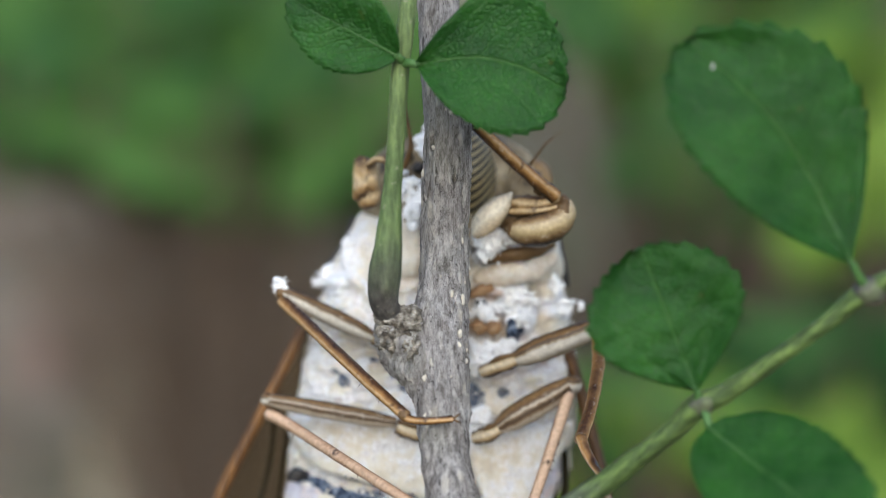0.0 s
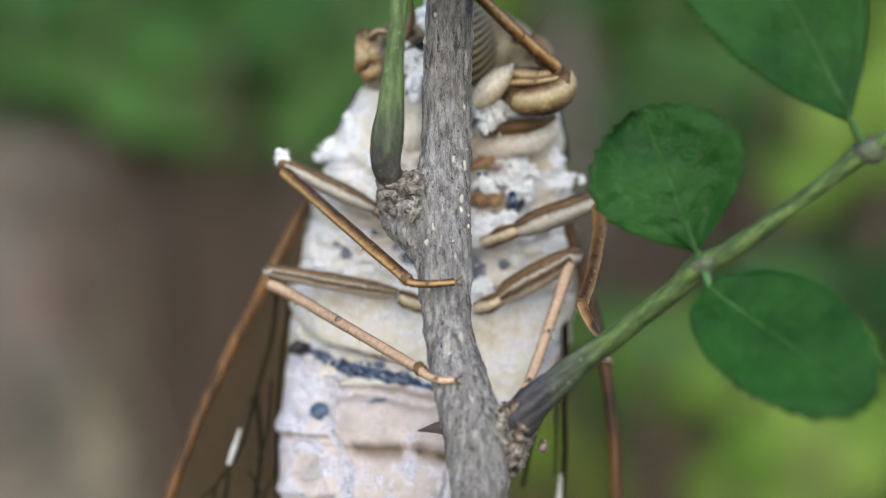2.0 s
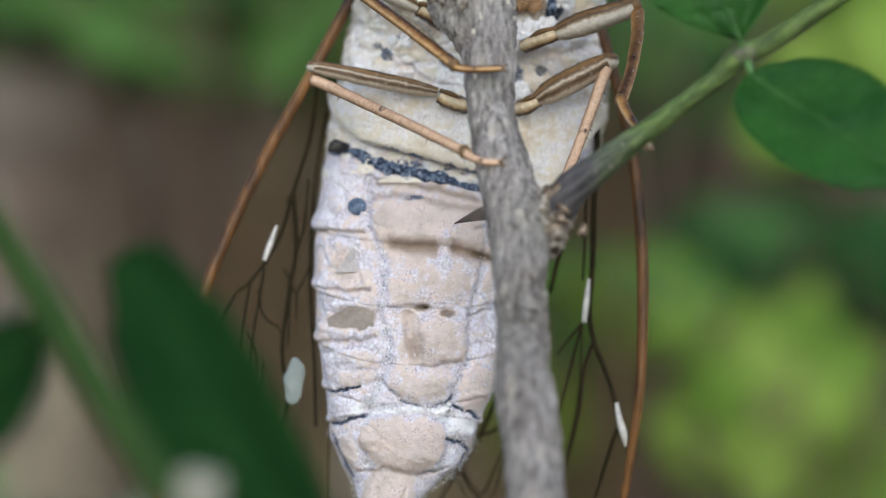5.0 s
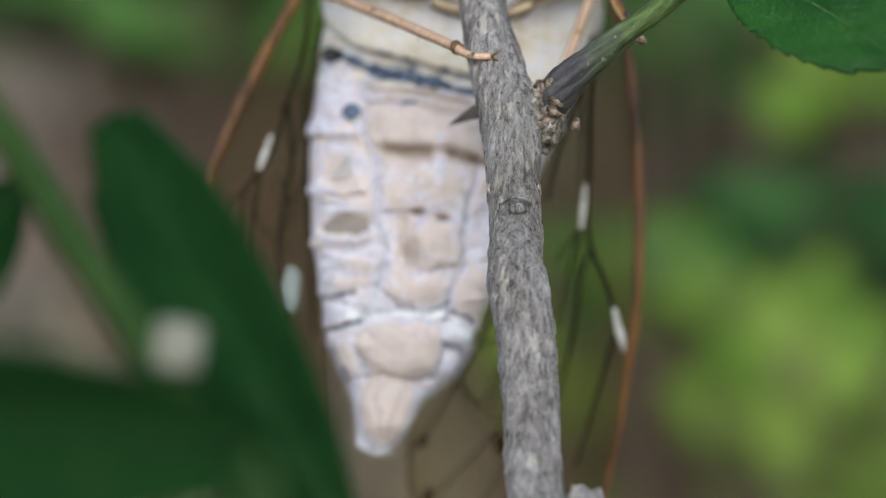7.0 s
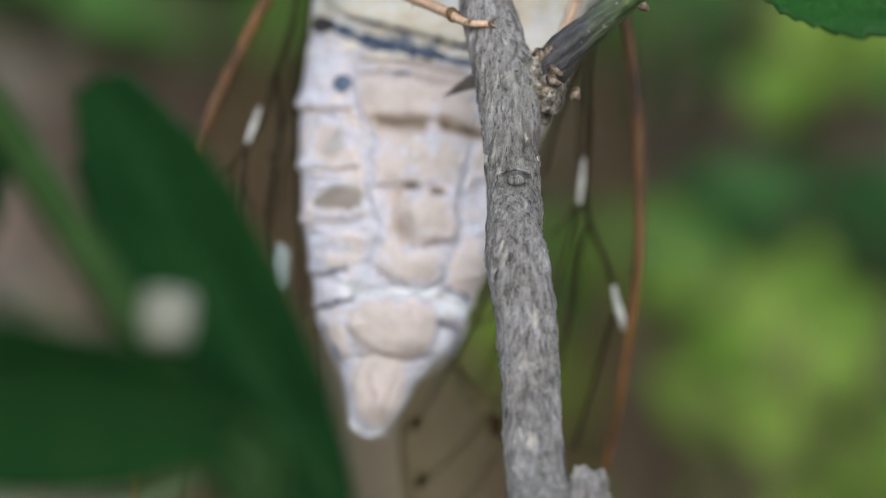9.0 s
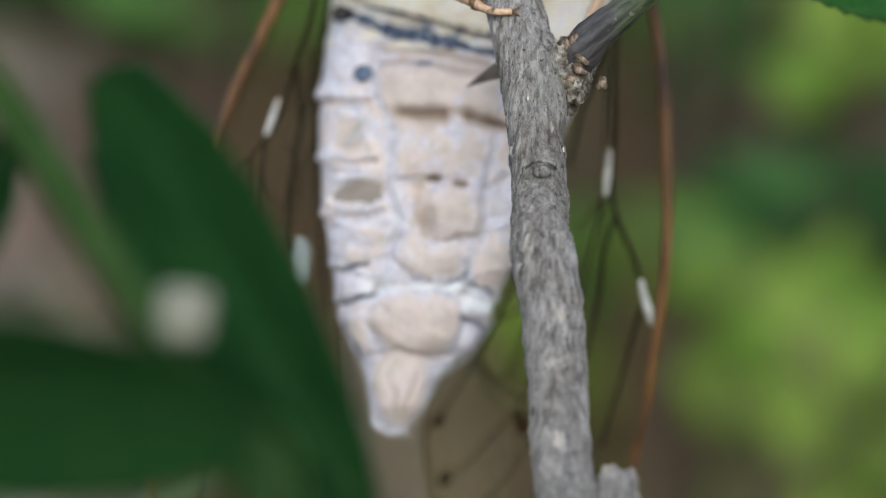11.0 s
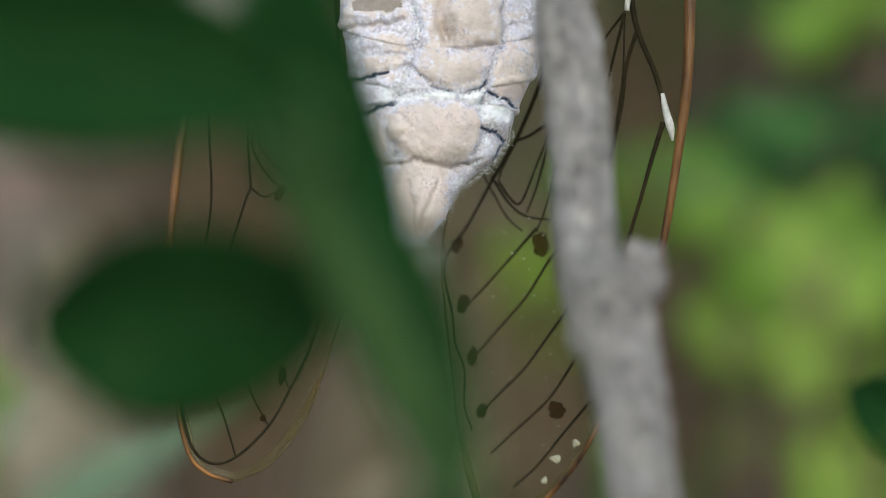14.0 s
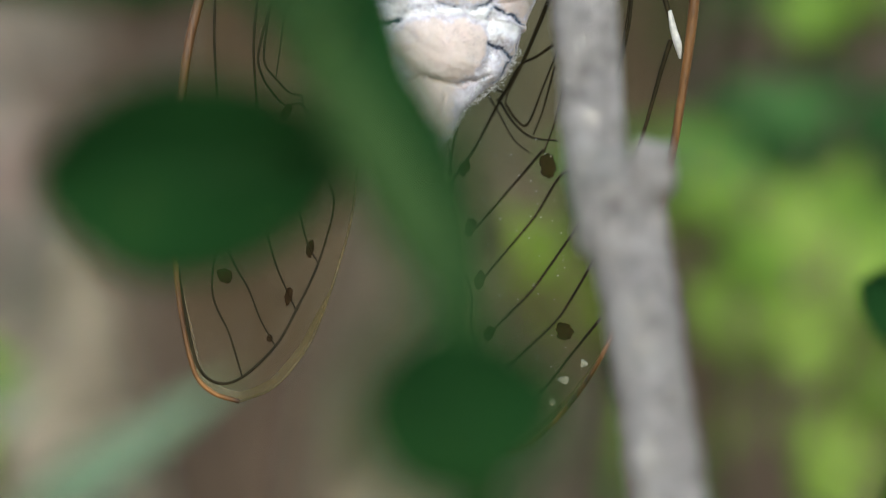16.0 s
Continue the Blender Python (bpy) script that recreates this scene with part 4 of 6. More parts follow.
DOMES = [
    (9.8, -11.4, 3.9, 1.7, 0.45, -0.6, 0, 0), (10.4, -15.5, 3.6, 1.9, 0.3, -0.1, 0, 0.08), (11.1, -19.8, 1.9, 1.9, 0.5, -0.3, 0, 0.06), (8.5, -27.4, 3.1, 2.1, 0.55, -0.9, 0, 0.04), (7.3, -32.0, 1.9, 2.6, 0.5, -0.8, 0, 0), (9.3, -22.9, 2.2, 1.3, 0.3, -0.2, 0, 0),
    (4.3, -18.6, 1.75, 0.85, -0.5, -0.8, 0.0, 0.05), (3.6, -14.6, 1.0, 1.2, -0.18, -0.7, 0, 0.22), (4.6, -10.3, 0.72, 0.7, 0.1, -0.3, 0.0, 0), (3.1, -5.9, 0.8, 0.5, 0.1, -0.5, 1.8, 0), (8.9, -9.6, 0.8, 0.2, 0, 0, 0.7, 0), (9.4, -17.7, 0.5, 0.28, -0.15, -0.5, 0.35, 0.9), (11.3, -18.0, 0.55, 0.25, -0.15, -0.5, 0.35, 0.9), (9.0, -20.7, 0.42, 0.9, -0.2, -0.6, 0, 0.3),
    (3.9, -22.2, 1.6, 1.4, 0.3, 0.0, 0, 0), (13.4, -23.0, 1.4, 1.8, 0.35, -0.4, 0, 0), (4.0, -25.0, 1.3, 0.9, 0.3, 0.3, 0, 0), (12.6, -26.4, 1.1, 0.9, 0.3, 0.4, 0, 0), (4.9, -27.9, 1.2, 1.3, 0.2, -0.2, 0, 0.05), (11.6, -28.9, 1.2, 0.9, 0.2, 0.1, 0.12, 0), (3.4, -9.0, 1.5, 2.2, 0.25, 0.2, 0, 0), (11.0, -13.4, 0.5, 1.6, 0.2, 0.9, -0.5, -0.6), (15.6, -20.5, 1.5, 2.0, 0.2, 0, 0, 0),
    (7.9, 2.4, 0.8, 0.22, 0, 0, 0.75, 0), (9.7, -3.4, 0.5, 0.28, 0, 0, 0.8, 0), (6.6, 1.1, 0.5, 0.55, 0.1, 0, 0.72, 0), (6.0, 1.7, 0.35, 0.3, 0.1, 0, 0.6, 0), (11.2, 0.6, 0.75, 0.6, 0.1, 0, 0.72, 0), (8.3, -2.8, 1.1, 0.65, 0.1, 0, 0.8, 0), (11.1, -5.0, 1.0, 0.22, 0.1, 0, 0.8, 0), (15.9, -0.2, 0.9, 1.0, 0.1, 0, 0.72, 0), (18.1, 0.0, 0.45, 0.35, 0, 0, 0.72, 0), (17.0, -4.2, 1.3, 0.55, 0, 0, 0.72, 0), (19.0, 4.2, 0.55, 0.8, 0, 0, 0.95, 0), (19.8, 6.8, 0.38, 0.65, 0, -0.5, 1.5, 0), (16.6, 6.5, 0.2, 0.2, 0, 0, 1.8, 0), (10.2, 1.4, 0.5, 0.4, 0, 0, 0.6, 0), (9.6, 2.6, 1.3, 0.5, 0, 0, 0.35, 0),
    (16.7, 7.2, 1.2, 0.55, 0.1, -0.6, 0, 0.95), (16.4, 4.8, 1.0, 0.7, 0.15, -0.5, 0, 0.6), (17.9, 4.4, 0.8, 0.8, 0.35, -0.5, 0, 0.3), (18.0, 6.9, 1.9, 1.4, 0.85, 1.3, 0, -0.3), (19.6, 5.6, 0.9, 1.5, 0.7, 1.2, 0, 0), (16.3, 2.2, 1.4, 1.2, 0.8, 1.2, 0, 0), (17.6, 1.9, 1.2, 0.9, 0.5, 1.0, 0, 0), (21.6, 6.3, 0.9, 1.1, 0.4, 0.8, 0, 0), (5.9, 8.0, 1.2, 0.9, 0.5, 0.9, 0, 0), (7.2, 9.6, 0.8, 2.0, 0.4, 0.7, 0, 0), (20.9, 8.6, 1.2, 1.8, 0.3, -0.9, 0, 0.12), (16.2, -1.8, 0.9, 0.6, 0.5, 1.1, 0, 0),
    (6.5, 5.4, 2.0, 1.6, 0.5, 0.2, 0, 0), (11.6, 10.6, 1.6, 1.6, 0.5, -0.2, 0, 0.05), (5.6, -0.4, 2.4, 1.4, 0.4, 0.0, 0, 0), (12.2, -1.6, 1.6, 2.0, 0.5, 0.3, 0, 0), (18.6, -1.4, 2.4, 1.2, 0.4, 0, 0, 0.05),
]


def fbm(q, s):
    return noise.noise(q * s) + 0.5 * noise.noise(q * s * 2.1) + 0.25 * noise.noise(q * s * 4.4)


def field(xs, zs, lines):
    """Height, mould, ink and brown of the underside at many places."""
    h, mould, ink, brown = (np.zeros(len(xs)) for _ in range(4))
    # a little wander, so that no line runs ruled
    wx = xs + np.array([0.22 * noise.noise(Vector((x * 0.9, z * 0.9, 4))) + 0.1 * noise.noise(Vector((x * 2.7, z * 2.7, 8))) for x, z in zip(xs, zs)])
    wz = zs + np.array([0.20 * noise.noise(Vector((x * 0.9, z * 0.9, 14))) + 0.1 * noise.noise(Vector((x * 2.7, z * 2.7, 18))) for x, z in zip(xs, zs)])
    for pts, depth, wide, m, i, b in lines:
        near = np.full(len(xs), 1e9)
        for (ax, az), (bx, bz) in zip(pts, pts[1:]):
            dx, dz = bx - ax, bz - az
            t = np.clip(((wx - ax) * dx + (wz - az) * dz) / (dx * dx + dz * dz), 0, 1)
            near = np.minimum(near, np.hypot(wx - ax - t * dx, wz - az - t * dz))
        g = np.exp(-((near / wide) ** 2))
        h -= 1.35 * depth * g
        mould += m * np.exp(-((near / (wide * 1.6)) ** 2))
        ink += i * g
        brown += b * g
    for x, z, rx, rz, lift, m, i, b in DOMES:
        d = np.sqrt(((wx - x) / rx) ** 2 + ((wz - z) / rz) ** 2)
        g = 1 / (1 + np.exp((d - 1) * 10))
        h += 1.3 * lift * g * (1 - 0.25 * np.minimum(d, 1) ** 2)
        mould += m * g
        ink += i * g
        brown += b * g
    return h, mould, ink, brown


def hull(z_top, z_low, grow_top=1.0, grow_low=1.0, dip=0.0, lines=BELLY_LINES, rows=None, round_ends=True, rough=0.1, seed=0, mould=0.5, crumple=0.0, lip=0.0):
    """A ring of the body between two heights, with the relief of the underside; its rims lie lower in the middle by dip."""
    bm = bmesh.new()
    coat = bm.verts.layers.float_color.new("coat")
    rows = rows or max(8, int(abs(z_top - z_low) / 0.11))
    turns = [math.pi + math.pi * k / 170 for k in range(170)] + [math.pi * k / 26 for k in range(26)]
    flat = []
    for i in range(rows + 1):
        t = i / rows
        for a in turns:
            c, s = math.cos(a), math.sin(a)
            sink = dip if not isinstance(dip, tuple) else dip[0] + (dip[1] - dip[0]) * t
            z = z_top + (z_low - z_top) * t - sink * max(0.0, -s) ** 1.5
            mid, half, front = flank(z)
            grow = grow_top + (grow_low - grow_top) * t**0.8
            if lip:
                # the lower rim flares out over the next ring, then turns in
                brim = lip * (0.12 + 0.88 * min(1.0, max(0.0, (abs(c) - 0.35) / 0.3)))
                grow *= 1 + brim * math.exp(-(((t - 0.90) / 0.09) ** 2)) - 1.6 * brim * max(0.0, (t - 0.955) / 0.045) ** 2
            elif round_ends:
                grow *= 1 - 0.045 * max(0.0, (t - 0.8) / 0.2) ** 2 - 0.03 * max(0.0, (0.15 - t) / 0.15) ** 2
            deep = 0.55 * half if s < 0 else 0.75 * half
            p = 2 / 2.3
            flat.append((mid + half * grow * math.copysign(abs(c) ** p, c), front + 0.55 * half + deep * grow * math.copysign(abs(s) ** p, s), z, c, s))
    arr = np.array(flat)
    h, mo, ink, br = field(arr[:, 0], arr[:, 2], lines)
    rings, n = [], len(turns)
    for k, (x, y, z, c, s) in enumerate(flat):
        q = Vector((x, y, z))
        lift = rough * (1.3 * fbm(q + Vector((seed, 0, 0)), 0.8) + 0.55 * fbm(q, 2.9))
        f = min(1.0, max(0.0, -s) * 2.2)
        side = min(1.0, max(0.0, (abs(x - 9.7) - 2.6) / 1.2)) if z < -8 else 1.0
        if crumple and s < 0:
            # stiff creased facets: folds where two cells meet, each cell tilted its own way
            w = Vector((x + 0.25 * noise.noise(q * 1.4), 0, z + 0.25 * noise.noise(q * 1.4 + Vector((7, 7, 7)))))
            (d1, d2, *_), (c1, *_) = noise.voronoi(Vector((w.x * 0.42, 3.3, w.z * 0.5)))
            fold = max(0.0, 1 - (d2 - d1) * 5.0)
            tilt = noise.cell(c1 * 9.7)
            lift += crumple * (0.25 + 0.75 * side) * (0.5 * tilt - fold + 1.6 * (tilt - 0.5) * (w.x * 0.42 - c1.x) + 1.6 * (noise.cell(c1 * 5.1) - 0.5) * (w.z * 0.5 - c1.z))
            mo[k] += (0.45 * fold - 0.35 * abs(tilt)) * (0.3 + 0.7 * side)
            br[k] += 0.12 * side * max(0.0, 1 - (d2 - d1) * 14.0)
        out = lift + h[k] * f
        v = bm.verts.new(q + Vector((c * 0.6, s, 0)) * (out if s < 0 else lift))
        v[coat] = (mould + mo[k] * f, ink[k] * f, br[k] * f, 1)
        if k % n == 0:
            rings.append([])
        rings[-1].append(v)
    for a, b in zip(rings, rings[1:]):
        for k in range(n):
            bm.faces.new((a[k], b[k], b[(k + 1) % n], a[(k + 1) % n]))
    bm.faces.new(rings[0])
    bm.faces.new(rings[-1][::-1])
    return bm


def patch(points, wide, lift=0.1, uneven=0.4, seed=0, steps=6):
    """A rough strip lying along the underside through x, z points, wide in mm."""
    bm = bmesh.new()
    line = spline(points, steps)
    rows = []
    for i, p in enumerate(line):
        a, b = line[max(0, i - 1)], line[min(len(line) - 1, i + 1)]
        way = Vector((b[0] - a[0], b[1] - a[1])).normalized()
        side = Vector((-way.y, way.x))
        end = min(1.0, 0.15 + 3.0 * min(i, len(line) - 1 - i) / len(line))
        row = []
        for k in range(7):
            v = k / 3 - 1
            w = wide * end * (1 + uneven * noise.noise(Vector((p[0] * 1.7, p[1] * 1.7, seed + (5 if v > 0 else 0))))) / 2
            x, z = p[0] + side.x * v * w, p[1] + side.y * v * w
            row.append(bm.verts.new(belly(x, z, lift * (1 - v**4) - 0.1 * v**4 + 0.05 * noise.noise(Vector((x, z, seed)) * 4))))
        rows.append(row)
    for a, b in zip(rows, rows[1:]):
        for k in range(6):
            bm.faces.new((a[k], b[k], b[k + 1], a[k + 1]))
    low = [[bm.verts.new(v.co + Vector((0, 0.35, 0))) for v in (r[0], r[-1])] for r in rows]
    for (ra, rb), (la, lb) in zip(zip(rows, rows[1:]), zip(low, low[1:])):
        bm.faces.new((ra[0], la[0], lb[0], rb[0]))
        bm.faces.new((ra[-1], rb[-1], lb[1], la[1]))
    return bm


def dab(x, z, rx, rz, lift=0.08, seed=0, rough=0.3, deep=0.25):
    """A thin uneven spot stuck on the underside."""
    at = belly(x, z, lift)
    return lump(bmesh.new(), at, (rx, deep, rz), rough, 2.2 / max(rx, 0.3), 3)


def tuft(at, size, count, seed, hair=True):
    """Cottony white mould: rounded heaps with a nap of fine threads."""
    rng = random.Random(seed)
    bm = bmesh.new()
    for _ in range(max(12, int(count * 0.7))):
        d = Vector((rng.gauss(0, 0.42) * size[0], rng.gauss(0, 0.18) * size[1], rng.gauss(0, 0.42) * size[2]))
        s = rng.choice((rng.uniform(0.10, 0.26), rng.uniform(0.2, 0.46))) * min(1.0, 0.55 + 0.4 * min(size))
        lump(bm, Vector(at) + d, (s * rng.uniform(0.8, 1.5), s * 0.8, s * rng.uniform(0.8, 1.5)), 0.55, 2.6, 3)
    for v in bm.verts:
        v.co += (v.co - Vector(at)).normalized() * 0.07 * fbm(v.co, 3.1)
    skinned = [v.co.copy() for v in bm.verts]
    if hair:
        for _ in range(count * 4):
            p = rng.choice(skinned)
            w = ((p - Vector(at)).normalized() + Vector((rng.uniform(-1, 1), rng.uniform(-1, 0.4), rng.uniform(-1, 1)))).normalized() * rng.uniform(0.10, 0.40)
            tube(bm, [(*p, 0.018), (*(p + w * 0.5 + Vector((0, 0, 0.03))), 0.016), (*(p + w), 0.007)], sides=4, steps=1)
    return bm


def down(points, count, seed, long=0.5):
    """A nap of short pale hairs standing out along a line."""
    rng = random.Random(seed)
    bm = bmesh.new()
    line = spline(points, 12)
    for _ in range(count):
        q = line[rng.randrange(len(line))]
        p = Vector(q[:3]) + Vector((rng.gauss(0, 0.15), rng.gauss(0, 0.2), rng.gauss(0, 0.15)))
        out = Vector((p.x - 8.2, -1.5 + rng.uniform(-1, 1), -0.5)).normalized()
        w = (out + Vector((rng.uniform(-0.8, 0.8), rng.uniform(-0.8, 0.8), rng.uniform(-0.8, 0.8)))).normalized() * rng.uniform(0.4, 1.0) * long
        tube(bm, [(*p, 0.010), (*(p + w * 0.5 + Vector((0, 0, -0.02))), 0.008), (*(p + w), 0.003)], sides=4, steps=1)
        if rng.random() < 0.02:
            lump(bm, p, (0.06, 0.06, 0.06), 0.5, 5.0, 1)
    return bm


cicada = thing("cicada", (12, 3, -35), "dead cream-coloured cicada with white mould clinging behind the stem", "cicada")

# trunk of the body
part("thorax", hull(12.6, -8.5, 0.97, 0.97, lines=THORAX_LINES, round_ends=False, rough=0.28, mould=0.55, crumple=0.26), CREAM, cicada, "cream thorax dusted with white mould")
part("pronotum", hull(13.3, 8.2, 1.0, 1.03, 1.0, lines=THORAX_LINES, rough=0.14, mould=0.3), CREAM, cicada, "cream collar with a dark rim")
part("head", hull(18.8, 12.4, 0.92, 0.96, 0.5, lines=[], rough=0.16, mould=-0.35), HEAD, cicada, "tan head")

# face: the swollen clypeus with its dark ribs
def clypeus():
    bm = bmesh.new()
    got = bmesh.ops.create_uvsphere(bm, u_segments=40, v_segments=64, radius=1.0)["verts"]
    for v in got:
        z = v.co.z
        rib = 1 + 0.03 * math.cos((z - 0.55 * v.co.x * v.co.x) * 38)
        v.co = Vector((15.4 + 2.4 * v.co.x * rib, 4.7 + 3.4 * v.co.y * rib, 15.7 + 3.6 * z))
    m, nt, b = shader("ribbed_face")
    sep = nt.nodes.new("ShaderNodeSeparateXYZ")
    nt.links.new(coords(nt), sep.inputs[0])
    arch = nt.nodes.new("ShaderNodeMath")
    arch.operation = "MULTIPLY"
    nt.links.new(sep.outputs[0], arch.inputs[0])
    nt.links.new(sep.outputs[0], arch.inputs[1])
    bow = nt.nodes.new("ShaderNodeMath")
    bow.operation = "MULTIPLY_ADD"
    nt.links.new(arch.outputs[0], bow.inputs[0])
    bow.inputs[1].default_value = -0.55 * 0.0036 / 0.0024**2
    nt.links.new(sep.outputs[2], bow.inputs[2])
    w = nt.nodes.new("ShaderNodeMath")
    w.operation = "MULTIPLY"
    nt.links.new(bow.outputs[0], w.inputs[0])
    w.inputs[1].default_value = 38 / 0.0036
    c = nt.nodes.new("ShaderNodeMath")
    c.operation = "COSINE"
    nt.links.new(w.outputs[0], c.inputs[0])
    n = nt.nodes.new("ShaderNodeMath")
    n.operation = "MULTIPLY_ADD"
    nt.links.new(c.outputs[0], n.inputs[0])
    n.inputs[1].default_value, n.inputs[2].default_value = 0.5, 0.5
    nt.links.new(ramp(nt, n.outputs[0], [(0.3, (0.018, 0.014, 0.009)), (0.75, (0.32, 0.25, 0.13))]), b.inputs["Base Color"])
    b.inputs["Roughness"].default_value = 0.4
    part("clypeus", bm, m, cicada, "swollen face with dark ribs")


clypeus()
for x, z, y, r in ((8.8, 15.6, 8.4, 1.4), (20.8, 15.4, 8.4, 1.4)):
    part("eye", lump(bmesh.new(), (x, y, z), (r * 0.85, r, r * 1.15), 0.04, 1.0, 3), EYE, cicada, "dull brown compound eye")
for x, z in ((11.3, 17.2), (19.5, 16.6), (20.6, 15.7), (12.2, 16.4)):
    part("face_mark", dab(x, z, 0.55, 0.4, 0.15, seed=x), BLACK, cicada)
part("labrum", rod([(15.0, 2.2, 12.8, 1.1), (15.0, 1.6, 9.6, 0.75), (15.0, 1.3, 5.0, 0.5), (15.0, 1.2, 1.5, 0.3)], sides=12), LEG_TAN, cicada, "tan sucking beak")

# dark rims of the collar
for pts in ([(7.5, 13.0), (6.7, 11.0), (5.5, 9.2), (4.7, 8.3)], [(22.0, 12.4), (22.3, 10.6), (22.55, 9.0), (22.8, 7.6)]):
    part("collar_rim", rod([(x + (-0.15 if x < 12 else 0.15), flank(z)[2] + 0.5 * flank(z)[1], z, 0.22 + 0.1 * noise.noise(Vector((x, z, 1)))) for x, z in pts], sides=8), BLACK, cicada)

# opercula: two broad plates over the waist
def operculum(x0, x1, z0, z1, tip_x, tip_z):
    bm = bmesh.new()
    coat = bm.verts.layers.float_color.new("coat")
    n = 40
    grid = []
    for i in range(n + 1):
        t = i / n
        row = []
        for j in range(n + 1):
            u = j / n
            lo, hi = x0 + (tip_x - x0) * t**2.4 * 0.25, x1 + (tip_x - x1) * t**2.4 * (0.92 if x1 > 16 else 0.10)
            x = lo + (hi - lo) * u
            edge = z1 + (tip_z - z1) * (u if x1 < 16 else 1 - abs(2 * u - 0.9) ** 1.5)
            z = z0 + (edge - z0) * t
            rim = max(abs(2 * u - 1), abs(2 * t - 1)) ** 10
            q = belly(x, z, 0.9 + 0.35 * t - 0.7 * rim)
            q.y += 0.12 * fbm(q, 0.8)
            v = bm.verts.new(q)
            v[coat] = (0.3 + 0.4 * (1 - t), 0.9 * max(0.0, 1 - abs(t - 1) * 9) * (0.6 + noise.noise(q * 1.3)), 0, 1)
            row.append(v)
        grid.append(row)
    for a, b in zip(grid, grid[1:]):
        for k in range(n):
            bm.faces.new((a[k], b[k], b[k + 1], a[k + 1]))
    rim = [grid[0][k] for k in range(n)] + [grid[k][n] for k in range(n)] + [grid[n][k] for k in range(n, 0, -1)] + [grid[k][0] for k in range(n, 0, -1)]
    back = [bm.verts.new(v.co + Vector((0, 1.0, 0))) for v in rim]
    for k in range(len(rim)):
        j = (k + 1) % len(rim)
        bm.faces.new((rim[k], rim[j], back[j], back[k]))
    return bm


part("operculum", operculum(2.0, 14.4, -1.2, -5.5, 13.6, -8.0), CREAM, cicada, "pale flap over the waist")
part("operculum", operculum(15.4, 23.4, -2.2, -6.5, 19.6, -11.4), CREAM, cicada, "pale flap over the waist")
part("waist_band", patch([(2.6, -5.7), (3.6, -5.9), (4.9, -6.5), (6.1, -7.1), (7.6, -7.5), (9.2, -7.8), (10.9, -8.1), (12.6, -8.7), (14.2, -9.1)], 0.9, 0.1, 0.6, 3, 8), INK, cicada, "blue-black speckled band")
part("blue_spot", dab(4.6, -10.3, 0.7, 0.66, 0.26, 4, 0.05, 0.2), BLUE_SPOT, cicada, "round blue-grey mould spot")
part("waist_spot", dab(3.0, -5.8, 0.75, 0.45, 0.85, 1, 0.5), BLACK, cicada)

# abdomen: rings that overlap downwards
RINGS = [(-5.4, -12.1, 1.0, 0.9), (-11.7, -16.5, 0.9, 1.2), (-16.1, -20.4, 1.2, 1.4), (-20.0, -23.9, 1.4, 0.8), (-23.5, -26.3, 0.8, -0.9), (-25.8, -30.1, -0.9, -0.5)]
for i, (a, b, high, low) in enumerate(RINGS):
    part("abdomen_ring", hull(a, b, 0.972, 0.995, (high, low), rough=0.07, seed=i, mould=0.60, crumple=0.085, lip=0.026), COAT, cicada, "mould-dusted abdomen ring")
part("tail_cone", hull(-29.3, -35.2, 0.96, 1.0, (-0.5, 0.3), round_ends=False, rough=0.06, mould=0.6), COAT, cicada, "tan tail cone with downy rim")
DOWN = [[(3.0, 3.5, -27.0), (4.4, 3.0, -30.0), (5.2, 2.4, -33.0), (5.4, 2.2, -34.8)], [(13.6, 3.6, -27.4), (12.2, 3.0, -29.6), (9.8, 2.4, -31.6), (8.8, 2.2, -33.4), (7.4, 2.2, -35.2)], [(5.3, 2.0, -34.2), (6.4, 1.6, -35.2), (7.6, 2.0, -35.0)]]
for k, pts in enumerate(DOWN):
    part("down", down(pts, (800, 900, 400)[k], 60 + k, 0.2), FUZZ, cicada, "fine white downy fringe")

